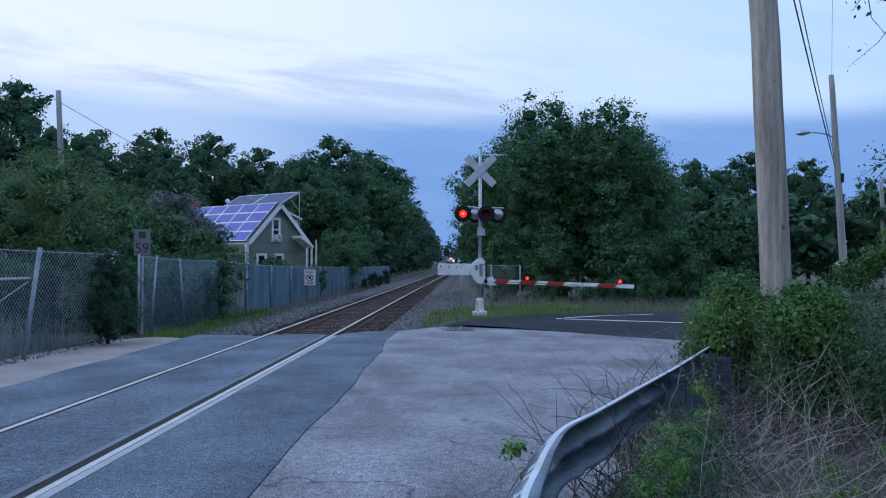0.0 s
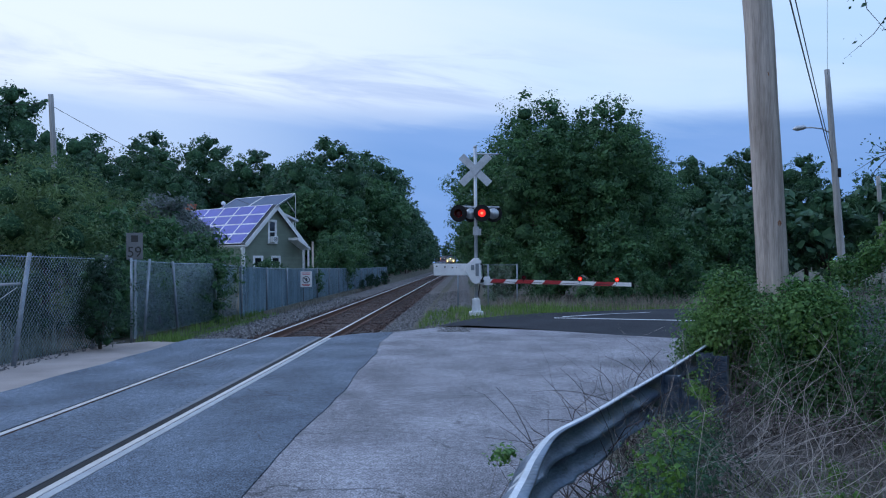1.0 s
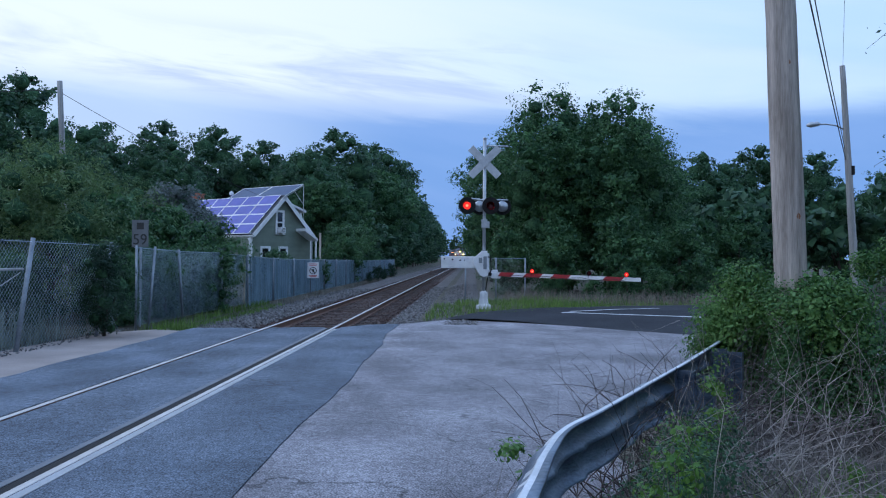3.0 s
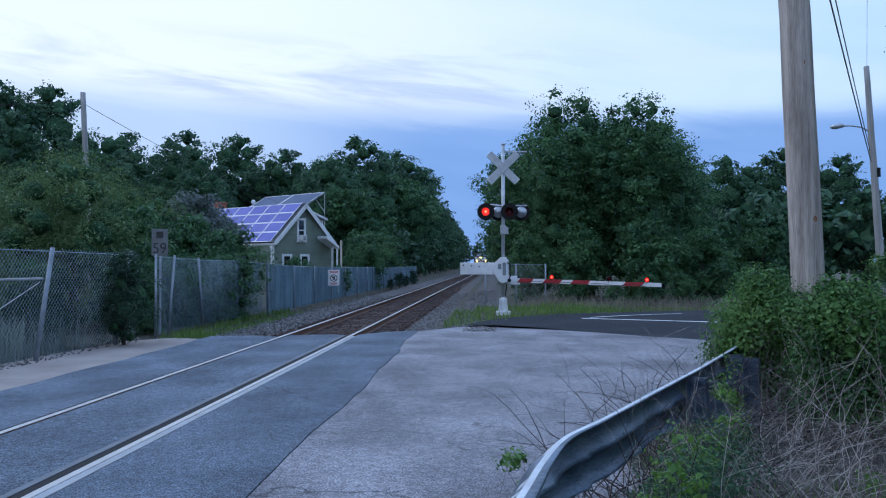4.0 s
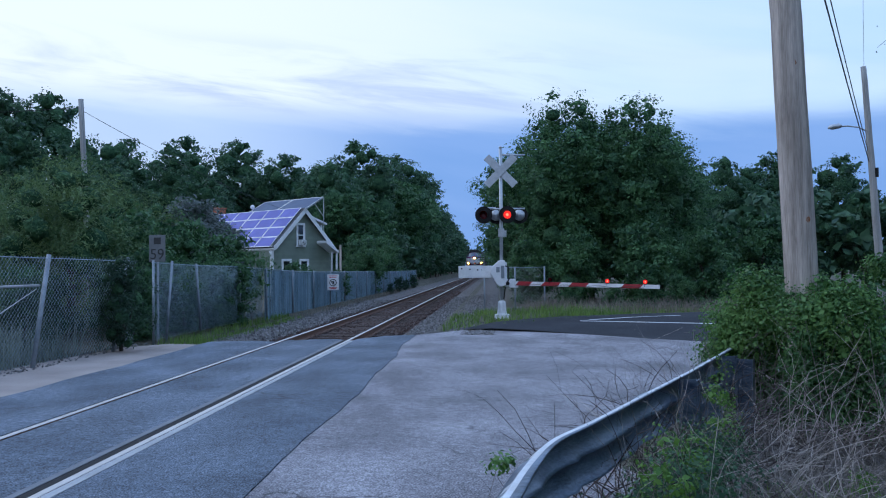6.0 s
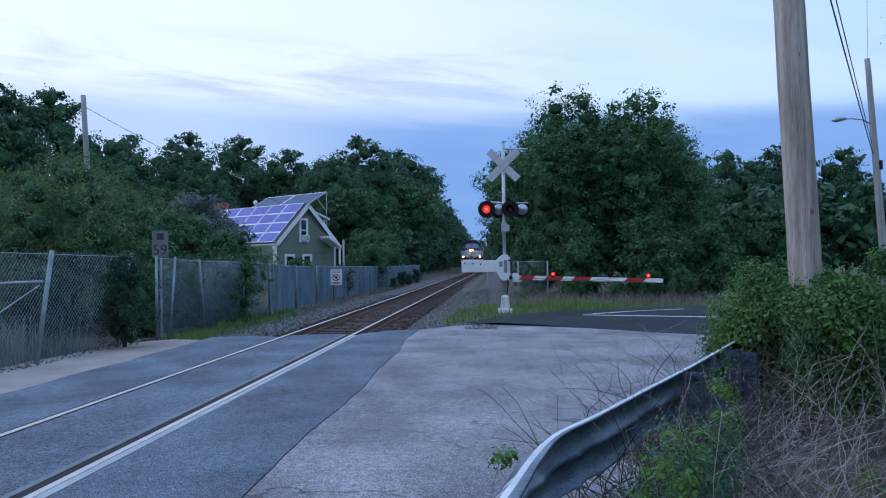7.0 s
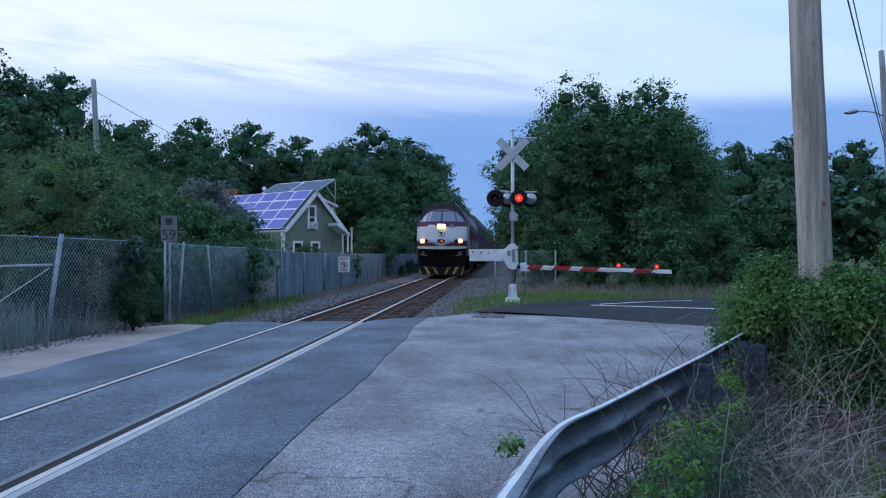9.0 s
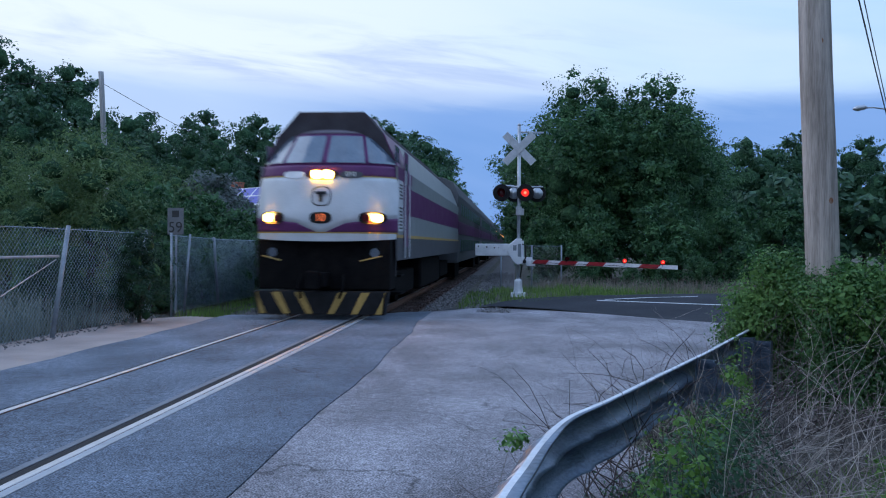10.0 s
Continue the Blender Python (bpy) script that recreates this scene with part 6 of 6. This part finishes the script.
        part("cab_window", Geo().box(lo, 0.95, 3.36, hi, 1.6, 3.8, Matrix.Translation((-s * 0.1, 0, 0))), M_windscreen, th)
        part("handrail", Geo().tube([(s * 1.59, 1.7, 1.3), (s * 1.59, 1.7, 3.3)], 0.016, 6), M_silver, th)
        part("handrail", Geo().tube([(s * 1.59, 2.5, 1.3), (s * 1.59, 2.5, 3.3)], 0.016, 6), M_silver, th)
        part("cab_step", Geo().box(min(s * 1.2, s * 1.5), 1.7, 0.45, max(s * 1.2, s * 1.5), 2.4, 0.5).box(min(s * 1.2, s * 1.5), 1.7, 0.85, max(s * 1.2, s * 1.5), 2.4, 0.9), M_under, th)
    part("front_plate", Geo().box(-1.45, 0.32, 0.62, 1.45, 1.2, 1.70), M_under, th, "black buffer beam", bevel=0.03)
    for s in (-1, 1):
        part("buffer_lamp", Geo().disc((s * 1.12, 0.33, 1.42), (0, -1, 0), 0.10, 0.10, 0.04), M_windscreen, th)
        part("air_hose", Geo().tube([(s * 0.45, 0.25, 0.95), (s * 0.49, 0.05, 0.7), (s * 0.41, 0.0, 0.45)], 0.03, 8), M_under, th, smooth=True)
    part("coupler", Geo().box(-0.16, -0.25, 0.70, 0.16, 0.5, 1.0).box(-0.22, -0.35, 0.66, 0.05, -0.2, 1.04), M_under, th, bevel=0.03)
    g = Geo().prism([(-1.46, 0.60), (1.46, 0.60), (1.38, 0.10), (-1.38, 0.10)], 0.05, 0.30)
    part("pilot", g, M_black, th, "black snow plough pilot with yellow chevrons", bevel=0.015)
    for s in (-1, 1):
        for k, x in enumerate((0.16, 0.66, 1.18)):
            part("chevron", Geo().prism([(s * x, 0.12), (s * (x + 0.14), 0.12), (s * (x + 0.40) if x < 1 else s * 1.37, 0.58), (s * (x + 0.22), 0.58)], 0.035, 0.052), M_yellow, th, "faded yellow warning stripe")
    for y0 in (2.6, 14.6):
        part("bogie_frame", Geo().box(-1.25, y0, 0.35, 1.25, y0 + 3.6, 0.95), M_under, th, bevel=0.04)
        for dy in (0.5, 3.1):
            for s in (-1, 1):
                part("wheel", Geo().disc((s * 0.70, y0 + dy, 0.5), (s, 0, 0), 0.5, 0.5, 0.13, 24), M_under, th)
    part("fuel_tank", Geo().box(-1.35, 7.2, 0.3, 1.35, 13.2, 1.2), M_under, th, bevel=0.08)
    part("roof_equipment", Geo().box(-0.6, 6, 4.42, 0.6, 9, 4.62).box(-0.7, 12, 4.42, 0.7, 17, 4.65), M_darkroof, th, bevel=0.04)
    return th


def coach(lamps):
    th = thing("passenger_coach", "silver double-deck passenger coach with a purple stripe", "railway coach", group="coaches of the train")
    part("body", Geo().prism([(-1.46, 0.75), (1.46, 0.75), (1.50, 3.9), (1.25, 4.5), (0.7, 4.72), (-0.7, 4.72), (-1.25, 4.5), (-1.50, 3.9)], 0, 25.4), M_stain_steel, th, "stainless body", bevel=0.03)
    for s in (-1, 1):
        for z0, z1 in ((1.25, 1.85), (3.0, 3.6)):
            for k in range(12):
                y0 = 1.9 + k * 1.85
                x = s * (1.47 + (z0 - 0.75) * 0.0127)
                part("window", Geo().box(min(x, x + s * 0.02), y0, z0, max(x, x + s * 0.02), y0 + 1.4, z1), M_windscreen, th)
        part("stripe", Geo().box(min(s * 1.485, s * 1.51), 0.05, 2.1, max(s * 1.485, s * 1.51), 25.35, 2.7), M_purple, th, "purple stripe")
        for y0 in (0.8, 12.6, 24.6) if lamps else ():
            part("marker_light", Geo().box(min(s * 1.49, s * 1.56), y0, 3.36, max(s * 1.49, s * 1.56), y0 + 0.14, 3.48), M_marker, th, "lit orange marker lamp")
    for y0 in (2.0, 20.2):
        part("bogie", Geo().box(-1.2, y0, 0.0, 1.2, y0 + 3.0, 0.75), M_under, th, bevel=0.05)
    part("gangway", Geo().box(-0.6, -0.35, 0.9, 0.6, 0.0, 3.2), M_under, th)
    return th


loco = locomotive()
coaches = [coach(False)]
for k in range(2):
    coaches.append(copy_thing(coaches[0], pose(0, 0, 0)))
coaches.append(coach(True))
for k in range(2):
    coaches.append(copy_thing(coaches[3], pose(0, 0, 0)))


# --- what moves ---
def motions():
    # the train runs in at a steady 33.3 m/s
    def along(y):
        return pose(track_x(y), y, 0.0, 0, 0, math.degrees(math.atan2(-(track_x(y + 5) - track_x(y - 5)), 10)))

    times = [0.5 * k for k in range(21)]
    for n, ob in enumerate([loco] + coaches):
        back = 0 if n == 0 else 21.2 + (n - 1) * 26.1
        walk(ob, [(t, along(17.95 + 33.3 * (10.0 - t) + back)) for t in times])

    # flashing imitated: lenses flip lit or dark face forward by half a turn at each change, two by two in step
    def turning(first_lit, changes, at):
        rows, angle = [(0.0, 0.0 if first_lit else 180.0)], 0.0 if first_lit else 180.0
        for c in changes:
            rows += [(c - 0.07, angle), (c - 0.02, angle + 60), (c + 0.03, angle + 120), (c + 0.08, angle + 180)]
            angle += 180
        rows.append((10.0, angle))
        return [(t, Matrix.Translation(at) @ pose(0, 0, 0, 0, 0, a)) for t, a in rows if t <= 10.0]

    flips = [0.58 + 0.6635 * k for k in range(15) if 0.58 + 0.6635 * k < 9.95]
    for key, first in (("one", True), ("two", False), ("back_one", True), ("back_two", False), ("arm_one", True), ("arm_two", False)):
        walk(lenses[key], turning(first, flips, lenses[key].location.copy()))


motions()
